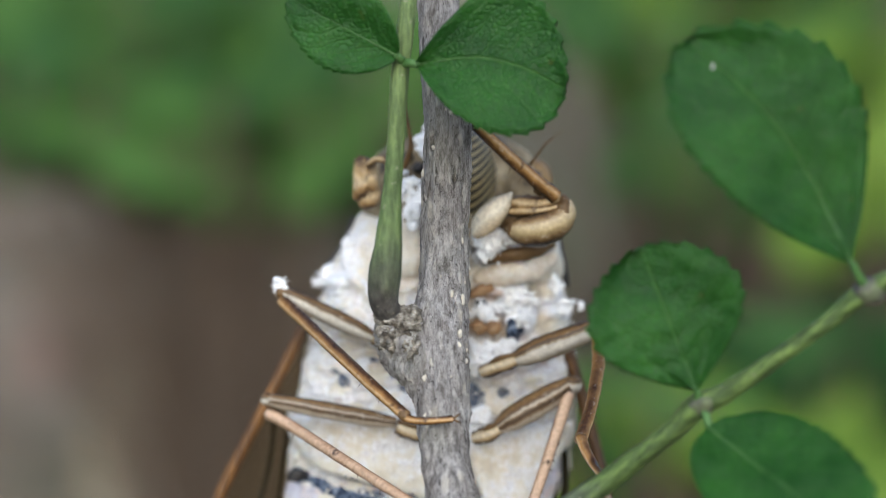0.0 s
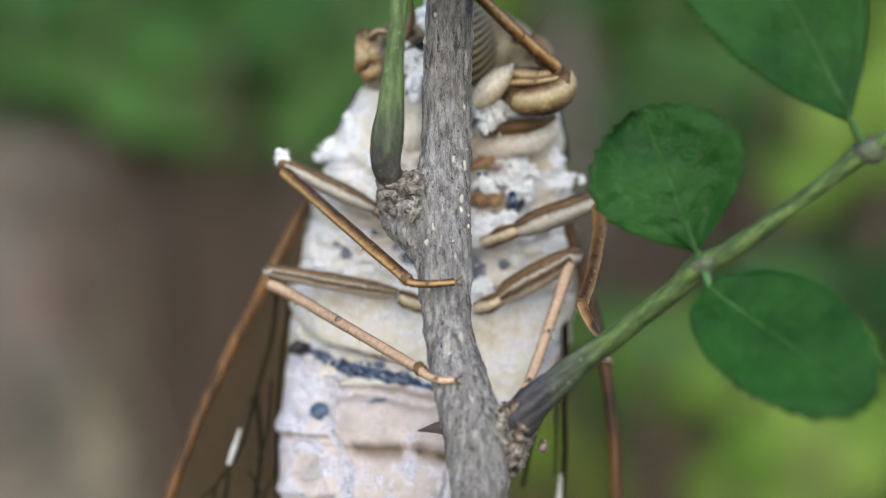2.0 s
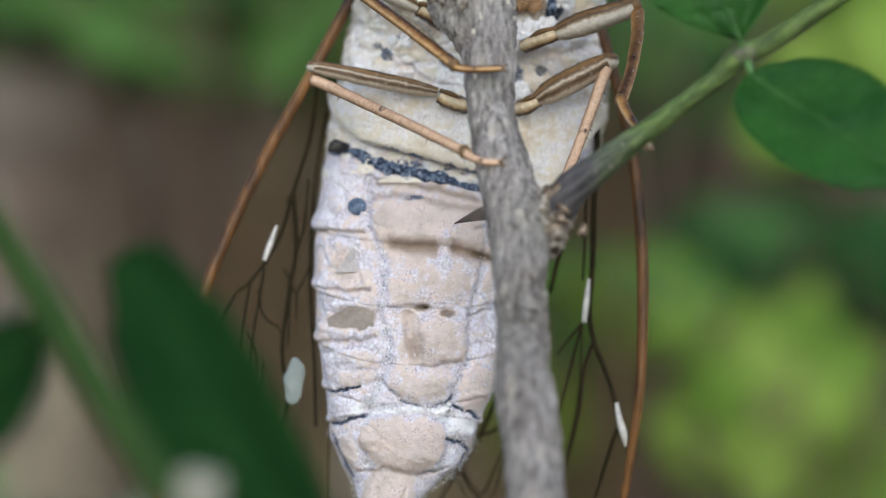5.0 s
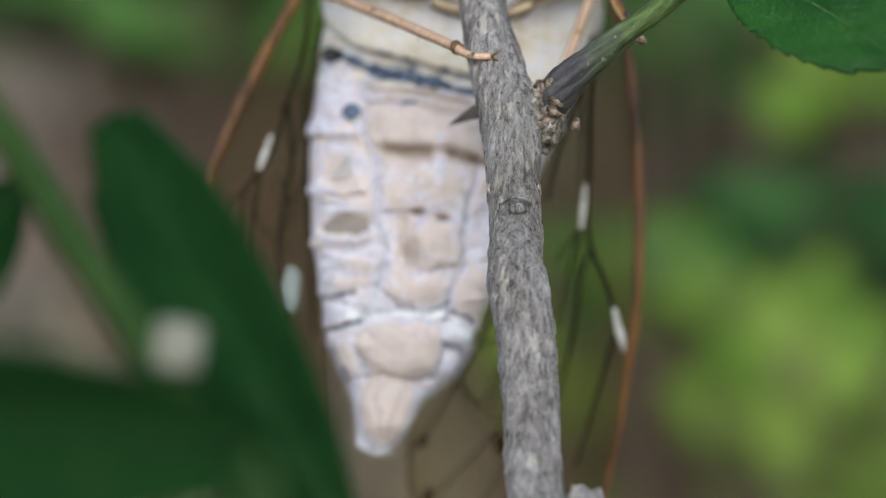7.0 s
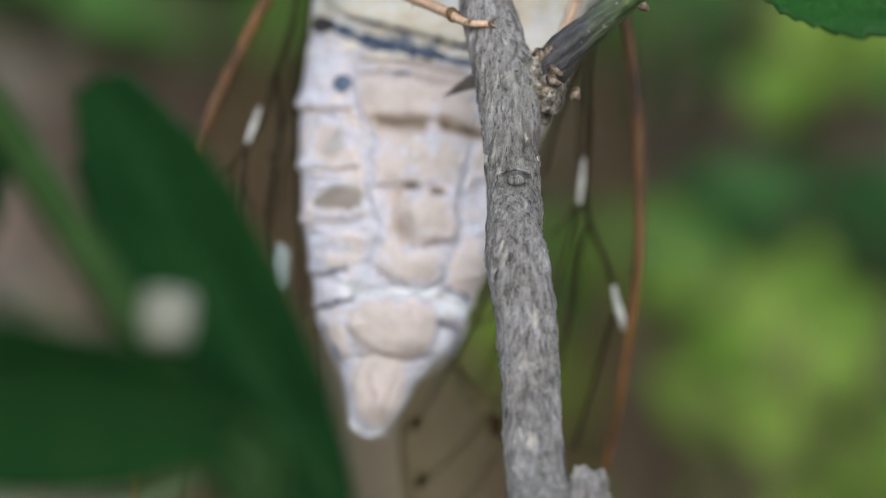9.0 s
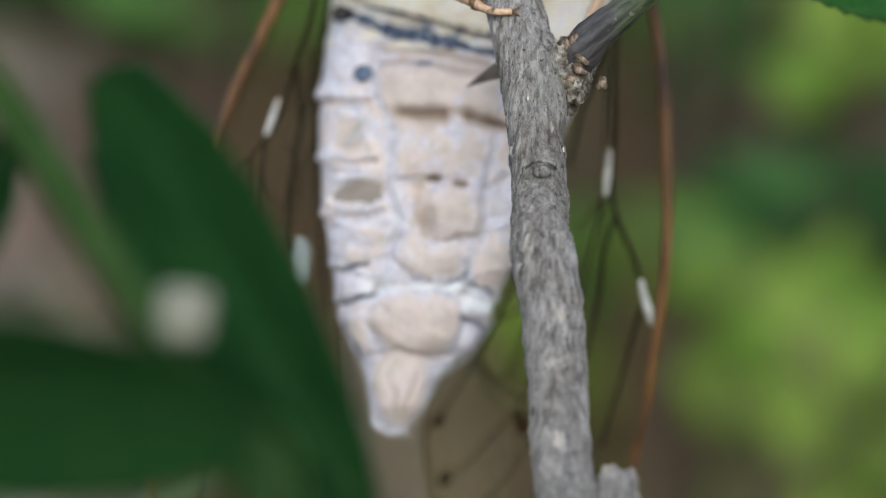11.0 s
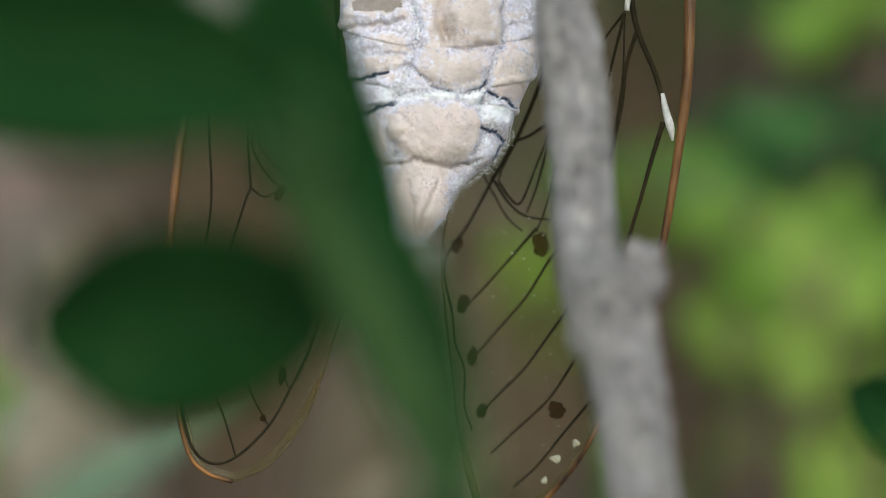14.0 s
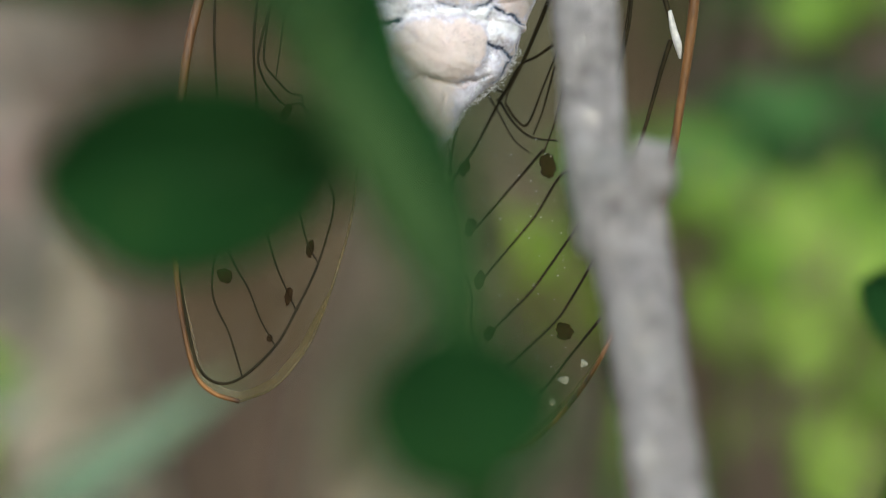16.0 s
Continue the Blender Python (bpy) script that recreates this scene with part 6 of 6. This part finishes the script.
wing([(4.2, 7.2, 6.4), (3.4, 7, 4.7), (0.4, 6.5, -1.2), (-2.1, 6.3, -5.9), (-4.9, 6, -11.8), (-6.8, 5.5, -16.8), (-8.4, 5, -23), (-9.3, 4.5, -27), (-9.9, 4.2, -32), (-10.3, 4, -38), (-9.9, 4, -44.4), (-8.9, 4, -49.4), (-7.6, 4, -51.1), (-5.7, 4.2, -51.8)],
     [(5, 10, 4), (4.2, 10.5, -4), (3.4, 10.7, -12), (2.9, 10.4, -20), (2.6, 10, -27), (2.4, 9.2, -34), (1.9, 8.4, -39), (1.0, 7.9, -42.4), (0.4, 7.5, -44.4), (-1.0, 7, -47.9), (-3.3, 5.8, -50.8), (-5.7, 4.2, -51.8)],
     [(0.20, (1.5, 8.4, 2), (0.9, 8.0, -4.4), (0.1, 7.6, -7.5), (-0.4, 7.4, -9.2), (-1.5, 6.7, -13.1), (-3.5, 5.6, -16.1), (-4.6, 5.0, -17.2), (-7.1, 4.4, -22.3)),
      (0.22, (-0.4, 7.3, -9.2), (-0.1, 7.5, -13.5), (-0.6, 7.2, -17), (-1.0, 7.0, -21.2), (-0.6, 7.0, -25), (-1.4, 6.6, -28)), (0.18, (2.0, 9, -3), (1.2, 8.6, -9), (1.0, 8.4, -16), (1.4, 8.2, -22), (1.6, 8.2, -27)),
      (0.15, (-3.4, 5.6, -16.1), (-4.0, 5.2, -20), (-4.6, 4.9, -24), (-4.8, 4.7, -27.1), (-4.7, 4.8, -29.5), (-4.6, 4.8, -31.3), (-5.0, 4.6, -32.4), (-6.6, 4.3, -38), (-7.6, 4.1, -43.8), (-6.4, 4.2, -47.1), (-5.5, 4.4, -50.1)),
      (0.13, (0.8, 7.2, -8.2), (0.5, 7.2, -11.8), (0.2, 7.2, -12.9), (-0.3, 7.2, -15.0), (-0.5, 7.2, -17.8), (-0.6, 7.1, -21.0)), (0.11, (-1.0, 7.1, -15.0), (-0.5, 7.2, -15.9), (0.0, 7.2, -16.8), (1.1, 7.5, -14.6)), (0.10, (0.0, 7.2, -16.8), (0.0, 7.2, -18.9)), (0.11, (-0.9, 7.1, -10.0), (-0.1, 7.3, -8.6)), (0.11, (-2.8, 6.0, -16.6), (-2.4, 6.2, -18.6), (-1.2, 6.8, -19.6), (-0.9, 7.0, -21.2)), (0.10, (-3.6, 5.6, -19.8), (-3.0, 5.8, -21.4), (-2.9, 5.9, -23.2)),
      (0.12, (-4.6, 4.8, -31.3), (-3.7, 5.4, -31.9), (-2.9, 5.8, -31.6)), (0.15, (-2.4, 6.2, -15.0), (-3.0, 5.9, -19), (-3.7, 5.5, -24), (-4.1, 5.2, -27.1), (-4.0, 5.2, -28.4), (-3.3, 5.6, -29.3), (-2.4, 6.2, -30.2), (-1.5, 6.7, -30.4)),
      (0.13, (-3.8, 5.4, -24.5), (-4.5, 5.0, -27.6), (-4.2, 5.1, -29.2), (-3.5, 5.5, -30.3), (-2.7, 6.0, -31.1), (-1.6, 6.6, -31.0), (-0.9, 7.1, -32.2), (-0.6, 7.3, -33.6), (0.2, 7.8, -36), (0.7, 8.0, -37.8)), (0.12, (-2.4, 6.2, -22), (-2.9, 5.9, -26), (-3.1, 5.8, -27.6), (-3.3, 5.6, -29.2)),
      (0.15, (-7.4, 4.2, -22.6), (-7.5, 4.2, -26.6), (-7.3, 4.2, -32.5), (-8.2, 4.1, -38)), (0.13, (-1.5, 6.7, -30.4), (-1.5, 6.7, -31.1)),
      (0.17, (-10.0, 4.0, -42.5), (-9.2, 4.0, -46.9), (-8.5, 4.0, -49.4), (-7.2, 4.1, -50.5), (-5.5, 4.3, -50.1), (-3.3, 5.6, -48.0), (-1.9, 6.5, -45.5), (-0.4, 7.4, -42.2), (0.6, 8.0, -38.6), (0.6, 8.0, -37.0)), (0.12, (-6.9, 4.2, -40.4), (-6.0, 4.4, -42.4), (-5.1, 4.6, -44.0), (-4.3, 5.0, -46.1), (-3.3, 5.6, -48.0)),
      (0.12, (-3.9, 5.3, -40.0), (-3.2, 5.7, -42.5), (-1.9, 6.5, -45.5)), (0.12, (-1.9, 6.5, -37.6), (-1.2, 6.9, -40.6), (-0.4, 7.4, -42.2))],
     [(-2.6, 5.9, -31.6, 0.45, 0.7, 30), (-0.95, 7.0, -41.2, 0.34, 0.8, 10), (-2.4, 6.1, -44.5, 0.34, 0.75, 10), (-3.7, 5.4, -47.4, 0.26, 0.32, 0), (-6.7, 4.1, -43.1, 0.75, 0.6, 30)],
     [[(-1.55, 6.5, -11.8, 0.1), (-2.0, 6.1, -13.2, 0.22), (-2.4, 6.0, -14.4, 0.16)], [(-6.2, 4.6, -20.6, 0.1), (-6.7, 4.3, -21.6, 0.3), (-7.2, 4.2, -22.6, 0.18)]],
     "clear wing with dark veins and a rust-brown front edge")
wing([(21.8, 7, 5.4), (22.8, 6.5, 3), (24.95, 5.5, -5.1), (25.85, 4.7, -12.8), (25.95, 4.2, -20), (25.7, 4.2, -25), (24.8, 4.6, -31.7), (24.05, 5, -36), (22.9, 5.7, -40.5), (21.4, 6.8, -45), (19.4, 8, -49.2), (17.5, 9, -52.1), (15.2, 10.3, -54.6), (13, 11.7, -55.9)],
     [(19, 9, 3), (17.5, 10.4, -5), (15.0, 11.6, -13), (12.6, 12.6, -21), (10.4, 13.6, -28.5), (8.8, 14.5, -35), (8.9, 14.3, -39.5), (9.4, 14, -44), (9.9, 13.7, -48.5), (10.6, 13.2, -52), (11.5, 12.6, -54.6), (13, 11.7, -55.9)],
     [(0.30, (22.0, 6.6, 0), (22.5, 6.0, -5), (22.3, 5.8, -9.5), (22.3, 5.9, -14), (22.1, 5.9, -17.8), (22.5, 5.7, -20.2), (23.6, 5.0, -23), (24.2, 4.5, -25.2)), (0.26, (24.2, 4.5, -26.6), (23.5, 5.0, -29), (22.7, 5.5, -32.0), (21.4, 6.4, -36.6)),
      (0.22, (22.4, 5.8, -20.2), (21.7, 6.2, -22.6), (21.4, 6.3, -25.5), (20.5, 6.9, -29.7), (19.6, 7.5, -33)), (0.14, (21.6, 6.2, -18.8), (20.6, 6.9, -23.0), (19.9, 7.3, -26.0)), (0.13, (21.6, 6.2, -18.8), (20.8, 6.7, -19.8), (19.8, 7.3, -21.2)),
      (0.10, (21.6, 6.2, -18.9), (21.4, 6.3, -24), (20.4, 7, -30)), (0.26, (21.9, 6.3, -6.5), (21.0, 6.8, -10), (20.0, 7.3, -13.0), (19.2, 7.7, -16.5)), (0.15, (21.7, 6.3, -8), (21.7, 6.2, -12.2), (21.6, 6.2, -15.5)),
      (0.16, (16.4, 9.6, -22), (14.2, 11.0, -27.4), (12.4, 12.2, -30.6), (10.6, 13.4, -33.9), (9.0, 14.4, -36.2), (9.0, 14.3, -38), (9.5, 14.0, -40.3), (9.7, 13.9, -42.4), (10.4, 13.4, -44.4), (10.4, 13.5, -47), (11.0, 13.0, -48.8)),
      (0.16, (16.3, 9.7, -26.5), (15.1, 10.4, -27.3), (13.9, 11.2, -27.9), (12.9, 11.9, -29.6), (12.3, 12.3, -30.4)), (0.14, (12.4, 12.2, -30.2), (13.5, 11.5, -32.0), (14.8, 10.6, -33.1), (16.6, 9.4, -33.4)), (0.13, (16.4, 9.6, -28), (15.6, 10.1, -31), (14.9, 10.6, -32.9)), (0.12, (17.0, 9.2, -29.5), (16.4, 9.6, -32), (15.6, 10.1, -34.3)),
      (0.15, (15.6, 10.1, -34.0), (13.9, 11.2, -36.0), (12.0, 12.5, -38.2), (10.4, 13.5, -39.9)), (0.15, (17.8, 8.7, -35.4), (16.7, 9.4, -36.0), (15.0, 10.5, -38.8), (13.2, 11.7, -41), (11.0, 13.1, -43.6)), (0.15, (18.4, 8.3, -39), (17.1, 9.1, -40.8), (14.9, 10.6, -44.0), (13.4, 11.5, -45.6), (11.8, 12.6, -47.3)),
      (0.15, (19.4, 7.7, -41.4), (17.6, 8.9, -44.6), (16.4, 9.6, -46.4), (13.9, 11.2, -48.9), (12.4, 12.2, -50.4)), (0.15, (19.6, 7.5, -46.0), (17.6, 8.9, -48.6), (15.7, 10.0, -51.1), (14, 11.2, -52.8)), (0.10, (9.0, 14.3, -30), (8.7, 14.5, -33), (9.0, 14.4, -36.2)),
      (0.10, (11.5, 12.8, -29.6), (12.5, 12.1, -31.4), (13.5, 11.5, -33.2), (14.6, 10.7, -34.2)), (0.13, (16.2, 9.7, -23.0), (15.8, 10.0, -23.9), (14.4, 10.9, -27.2), (13.1, 11.7, -29.8), (12.9, 11.9, -30.7)), (0.13, (12.2, 12.3, -29.5), (13.0, 11.8, -29.9)), (0.12, (12.9, 11.9, -30.6), (13.7, 11.4, -31.8), (14.5, 10.8, -32.1), (15.6, 10.1, -29.4), (16.7, 9.4, -26.6))],
     [(9.9, 13.8, -35.2, 0.5, 0.75, 25), (10.3, 13.5, -39.6, 0.5, 0.85, 15), (11.0, 13.1, -43.4, 0.5, 0.9, 15), (11.7, 12.6, -47.3, 0.5, 0.6, 20), (15.9, 9.9, -35.2, 0.75, 1.15, -10), (17.1, 9.1, -47.0, 0.85, 0.7, 20)],
     [[(22.0, 5.7, -15.4, 0.1), (21.85, 5.6, -17.0, 0.22), (21.7, 5.7, -18.7, 0.18)], [(24.1, 4.2, -24.6, 0.14), (24.35, 4.1, -25.9, 0.26), (24.7, 4.3, -27.0, 0.28), (24.85, 4.5, -27.9, 0.08)]],
     "clear wing with dark veins and a rust-brown front edge")

# bits stuck to the wings
fluff = thing("fluff", (0.1, 4.6, -25.1), "pale grey flake of fluff stuck on the wing", "fluff")
part("flake", lump(bmesh.new(), (0.0, 5.3, -23.4), (0.78, 0.16, 1.75), 0.25, 1.1, 4, Matrix.Rotation(radians(8), 3, "Y")), FLAKE, fluff)
for x, y, z, s in ((16.2, 8.9, -52.0, 0.3), (18.4, 7.6, -49.2, 0.34), (17.0, 8.6, -50.4, 0.36)):
    bit = thing("crumb", (x, y, z - s), "tiny shiny pale crumb stuck on the wing", "crumb", "crumbs on the wing")
    part("grain", lump(bmesh.new(), (x, y, z), (s, s * 0.25, s * 0.8), 0.9, 3.3, 2), CRUMB, bit, smooth=False)

# fine pale dust on the wing
def wing_dust():
    rng = random.Random(44)
    bm = bmesh.new()
    for _ in range(70):
        t = rng.random()
        x, z = 10.5 + 6 * rng.random() + 2 * t, -33 - 18 * t
        y = 12.9 - (x - 10.5) * 0.62
        s = rng.uniform(0.015, 0.04)
        lump(bm, (x, y, z), (s * rng.uniform(1, 3), s * 0.5, s), 0.5, 4.0, 1)
    tagged(part("dust", bm, VEIN_WHITE, cicada, "fine pale dust on the wing"), kind="stuff")


wing_dust()


# ---- sprig close before the lens ----
def chip(at, size, tilt):
    """A squarish bud scale with rounded corners."""
    bm = lump(bmesh.new(), (0, 0, 0), (1, 1, 1), 0.0, 1.0, 4)
    turn = Matrix.Rotation(radians(tilt), 3, "Y")
    for v in bm.verts:
        k = max(abs(v.co.x), abs(v.co.z), 0.6)
        q = v.co * (0.72 / k + 0.28)
        v.co = Vector(at) + turn @ Vector((q.x * size[0], q.y * size[1], q.z * size[2])) * (1 + 0.12 * noise.noise(q * 2.1))
    return bm


sprig = thing("sprig", (30, -120, ground_z(30, -120)), "out-of-focus dark green leafy sprig close to the viewer", "sprig")
SPRIG = [(30, -150, -402, 1.8), (26, -130, -250, 1.6), (17, -104, -110, 1.3), (11, -90, -60, 1.2), (9.2, -84, -45.2, 1.15), (8.4, -80, -42.4, 1.3), (6.6, -76, -39.2, 1.35), (4.6, -72, -35.7, 1.3), (1.9, -67, -31.6, 1.2), (-1.4, -62.5, -27.2, 0.95), (-4.7, -59, -23.2, 0.9), (-8.2, -57, -18.4, 0.95), (-10.4, -56, -15.2, 0.9), (-22, -54, 2, 0.4)]
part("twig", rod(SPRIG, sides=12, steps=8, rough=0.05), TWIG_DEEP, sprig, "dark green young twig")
add_leaf(sprig, (7.0, -53, -35.8), (-6.4, -51.5, -13.4), 7.6, (0.1, -1, -0.35), LEAF_DEEP_SHADE, 21, "long dark green leaf", widest=0.6, blunt=0.5, taper=0.7, bend=0.4, stalk=[(6.0, -75, -38.4, 0.35), (7.9, -64, -37.8, 0.3), (7.7, -53, -35.9, 0.25)])
add_leaf(sprig, (3.6, -77, -29.0), (-15.5, -79, -27.2), 8.0, (0.1, -1, -0.4), LEAF_DEEP_SHADE, 22, "broad dark green leaf", widest=0.5, blunt=0.6, taper=0.5, stalk=[(3.4, -70, -33.6, 0.35), (4.2, -74, -31.0, 0.3), (3.4, -77, -29.0, 0.25)])
add_leaf(sprig, (4.4, -66, -37.8), (-8.2, -68, -39.0), 8.9, (0.1, -1, -0.4), LEAF_DEEP_SHADE, 23, "broad dark green leaf", widest=0.55, blunt=0.55, taper=0.55, stalk=[(6.0, -75.5, -38.4, 0.35), (5.6, -70, -37.8, 0.3), (4.0, -66, -37.8, 0.25)])
add_leaf(sprig, (5.3, -90, -46.9), (12.7, -90.5, -46.5), 7.2, (0.1, -1, -0.4), LEAF_DEEP_SHADE, 24, "small dark green leaf", widest=0.45, blunt=0.55, taper=0.5, stalk=[(9.2, -84, -45.2, 0.3), (7.4, -87, -46.6, 0.26), (5.5, -90, -46.9, 0.2)])
add_leaf(sprig, (-10, -55, -17), (-17, -54, -26), 5.4, (0.1, -1, -0.4), LEAF_DEEP_SHADE, 25, "small dark green leaf", widest=0.5, blunt=0.55, taper=0.6)
add_leaf(sprig, (4.4, -70, -31.8), (9.6, -75, -44.4), 4.8, (-0.1, -1, -0.2), LEAF_DEEP_SHADE, 26, "narrow dark green leaf", widest=0.5, blunt=0.6, taper=0.6, stalk=[(3.0, -69, -33.2, 0.3), (3.3, -70.5, -33.0, 0.26), (3.7, -71, -33.5, 0.2)])
part("pale_bud", chip((-1.1, -63.6, -25.2), (1.15, 0.5, 1.25), 8), PALE_BUD, sprig, "pale whitish bud on the twig")
part("pale_bud", chip((8.0, -47.5, -36.2), (0.8, 0.4, 1.1), 20), PALE_BUD, sprig, "pale bud on the twig")

side = thing("shoot", (48, -110, ground_z(48, -110)), "out-of-focus dark green leafy shoot beside the stem", "shoot")
part("twig", rod([(48, -110, -402, 1.4), (46, -70, -200, 1.1), (42, -40, -90, 0.8), (39, -32, -52, 0.6), (38.5, -31, -46, 0.5)], sides=10, steps=6, rough=0.05), GREEN_BARK, side)
add_leaf(side, (39, -31, -46.6), (31.6, -30, -43.4), 5.2, (0.1, -1, -0.4), LEAF_DEEP_SHADE, 31, "small dark green leaf", widest=0.5, blunt=0.55, taper=0.6)
add_leaf(side, (39.4, -32, -52), (33, -31, -56), 5.2, (0.1, -1, -0.4), LEAF_DEEP_SHADE, 32, "small dark green leaf", widest=0.5, blunt=0.55, taper=0.6)


# ---- low plants on the bank ----
def low_plant(base, leaves, label, seed):
    """A plant of upright stems, each with one leaf: rows of x, y, z of the leaf's middle, its length, width, heading in degrees and skin."""
    x0, y0 = base
    root = thing("ground_plant", (x0, y0, ground_z(x0, y0)), label, "plant", "low plants on the bank")
    rng = random.Random(seed)
    for k, (x, y, z, length, width, head, material) in enumerate(leaves):
        d = Vector((math.cos(radians(head)), 0, math.sin(radians(head))))
        b, t = Vector((x, y, z)) - d * length / 2, Vector((x, y, z)) + d * length / 2
        sx, sy = x0 + rng.uniform(-4, 4), y0 + rng.uniform(-4, 4)
        foot_z = ground_z(sx, sy) - 3
        stalk = [(sx, sy, foot_z, 1.1), (sx + (b.x - sx) * 0.35, sy + (b.y - sy) * 0.3, foot_z + (b.z - foot_z) * 0.5, 0.9), (b.x - d.x * 3, b.y + 1, b.z - d.z * 3, 0.6), (*b, 0.4)]
        normal = (rng.uniform(-0.6, 0.6), -1, rng.uniform(0.1, 1.1))
        add_leaf(root, b, t, width, normal, material, seed * 40 + k, rib=False, thick=0.3, widest=rng.uniform(0.38, 0.5), blunt=0.8, taper=0.5, teeth=9, droop=0.15, fine=(26, 8))
        part("leaf_stalk", rod(stalk, sides=6, steps=4), DRY_STALK, root)


def thicket(base, box, count, size, materials, label, seed):
    """A low plant whose leaves fill a stretch of x, y and z, thinning out towards its rim."""
    rng = random.Random(seed)
    (x0, x1), (y0, y1), (z0, z1) = box
    leaves = []
    while len(leaves) < count:
        u, v = rng.uniform(-1, 1), rng.uniform(-1, 1)
        if rng.random() < (math.hypot(u, v) - 0.55) * 1.6:
            continue
        long = rng.uniform(*size)
        leaves.append(((x0 + x1) / 2 + u * (x1 - x0) / 2, rng.uniform(y0, y1), (z0 + z1) / 2 + v * (z1 - z0) / 2, long, long * rng.uniform(0.55, 0.9), rng.uniform(20, 160), rng.choice(materials)))
    low_plant(base, leaves, label, seed)


BRIGHT, MIDDLE, SHADED = "soft bright green small-leaved plant on the bank", "mid-green small-leaved plant on the bank", "dark green small-leaved plant on the bank"
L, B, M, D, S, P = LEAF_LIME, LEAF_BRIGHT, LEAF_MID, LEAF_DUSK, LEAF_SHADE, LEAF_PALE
thicket((84, 400), ((64, 108), (350, 385), (-78, -27)), 84, (14, 26), (L, B, B, B), BRIGHT, 1)
thicket((86, 384), ((68, 100), (330, 345), (-60, -30)), 24, (12, 20), (L, L, L, B), "yellow-green small-leaved plant on the bank", 10)
thicket((52, 396), ((46, 70), (350, 385), (-36, -10)), 22, (12, 20), (B, B, L, M), BRIGHT, 12)
thicket((100, 384), ((76, 122), (340, 370), (-112, -50)), 74, (14, 24), (L, L, B), BRIGHT, 13)
thicket((66, 400), ((46, 86), (375, 405), (-106, -58)), 40, (14, 24), (M, B, M), MIDDLE, 3)
# this plant looks shaded through its darkened leaf colour
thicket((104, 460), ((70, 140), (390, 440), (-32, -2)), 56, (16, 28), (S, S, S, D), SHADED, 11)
thicket((54, 410), ((34, 70), (375, 405), (-60, -14)), 40, (12, 22), (M, B, M, D), MIDDLE, 16)
thicket((66, 470), ((54, 80), (410, 450), (14, 48)), 16, (14, 24), (M, D), MIDDLE, 17)
thicket((100, 440), ((84, 128), (390, 430), (6, 54)), 30, (14, 26), (B, L, M, M), BRIGHT, 2)
thicket((27, 380), ((20, 34), (340, 365), (-58, -32)), 10, (9, 15), (B, L), BRIGHT, 8)
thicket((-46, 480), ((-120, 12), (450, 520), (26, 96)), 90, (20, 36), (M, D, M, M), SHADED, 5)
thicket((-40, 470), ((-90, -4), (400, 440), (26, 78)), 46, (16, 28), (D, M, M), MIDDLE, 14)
thicket((70, 500), ((20, 136), (430, 490), (44, 108)), 90, (18, 30), (M, B, D, M), MIDDLE, 6)
thicket((-98, 400), ((-112, -84), (340, 385), (-104, -56)), 20, (9, 18), (L, B), BRIGHT, 7)
low_plant((-100, 430), [(-62, 425, -84, 54, 12, 45, P), (-106, 432, -92, 56, 11, 62, P), (-80, 440, -94, 48, 10, 38, P)], "pale blue-green long-leaved plant on the bank", 9)


def dry_grass():
    """Pale dead and half-green grass leaning over the foot of the bank."""
    rng = random.Random(17)
    bm = bmesh.new()
    for k in range(2000):
        x, y = (rng.uniform(-190, 10), rng.uniform(470, 556)) if k < 1500 else (rng.uniform(-105, 0), rng.uniform(556, 604))
        z = ground_z(x, y)
        tall, lean = rng.uniform(20, 60), rng.uniform(0.6, 1.6)
        w = rng.uniform(2, 5)
        rows = []
        for k in range(5):
            t = k / 4
            c = Vector((x + lean * tall * t * t * 0.8, y - 20 * t, z + tall * (t - 0.35 * t * t * lean)))
            rows.append((bm.verts.new(c + Vector((-w * (1 - t * 0.9), 0, 0))), bm.verts.new(c + Vector((0, -0.5, 0))), bm.verts.new(c + Vector((w * (1 - t * 0.9), 0, 0)))))
        for a, b in zip(rows, rows[1:]):
            for k in range(2):
                bm.faces.new((a[k], a[k + 1], b[k + 1], b[k]))
    m, nt, b = shader("dry_grass")
    geo = nt.nodes.new("ShaderNodeNewGeometry")
    nt.links.new(ramp(nt, geo.outputs["Random Per Island"], [(0.0, (0.33, 0.285, 0.22)), (0.45, (0.57, 0.51, 0.42)), (0.8, (0.49, 0.44, 0.34)), (1.0, (0.44, 0.41, 0.29))]), b.inputs["Base Color"])
    b.inputs["Roughness"].default_value = 0.7
    tagged(part("dry_grass", bm, m), "pale dry grass at the foot of the bank", "grass", kind="stuff")


dry_grass()


# ---- what moves: only the point of focus ----
FOCUS = [(0, -7, 10), (3.5, -8, -5), (4.6, -8, -10), (5.2, -2, -14), (5.9, -8, -17), (6.7, -15, -20), (7.3, -17, -21), (9.2, -17, -22), (11.3, -14, -22), (11.6, -8, -22), (11.9, -1, -24), (12.3, 3, -25), (13.5, 4, -32), (16, 6, -41)]


def motions():
    walk(focus_point, [(t, pose(0.012, y * 0.001, (z + LIFT) * 0.001)) for t, y, z in FOCUS])


motions()
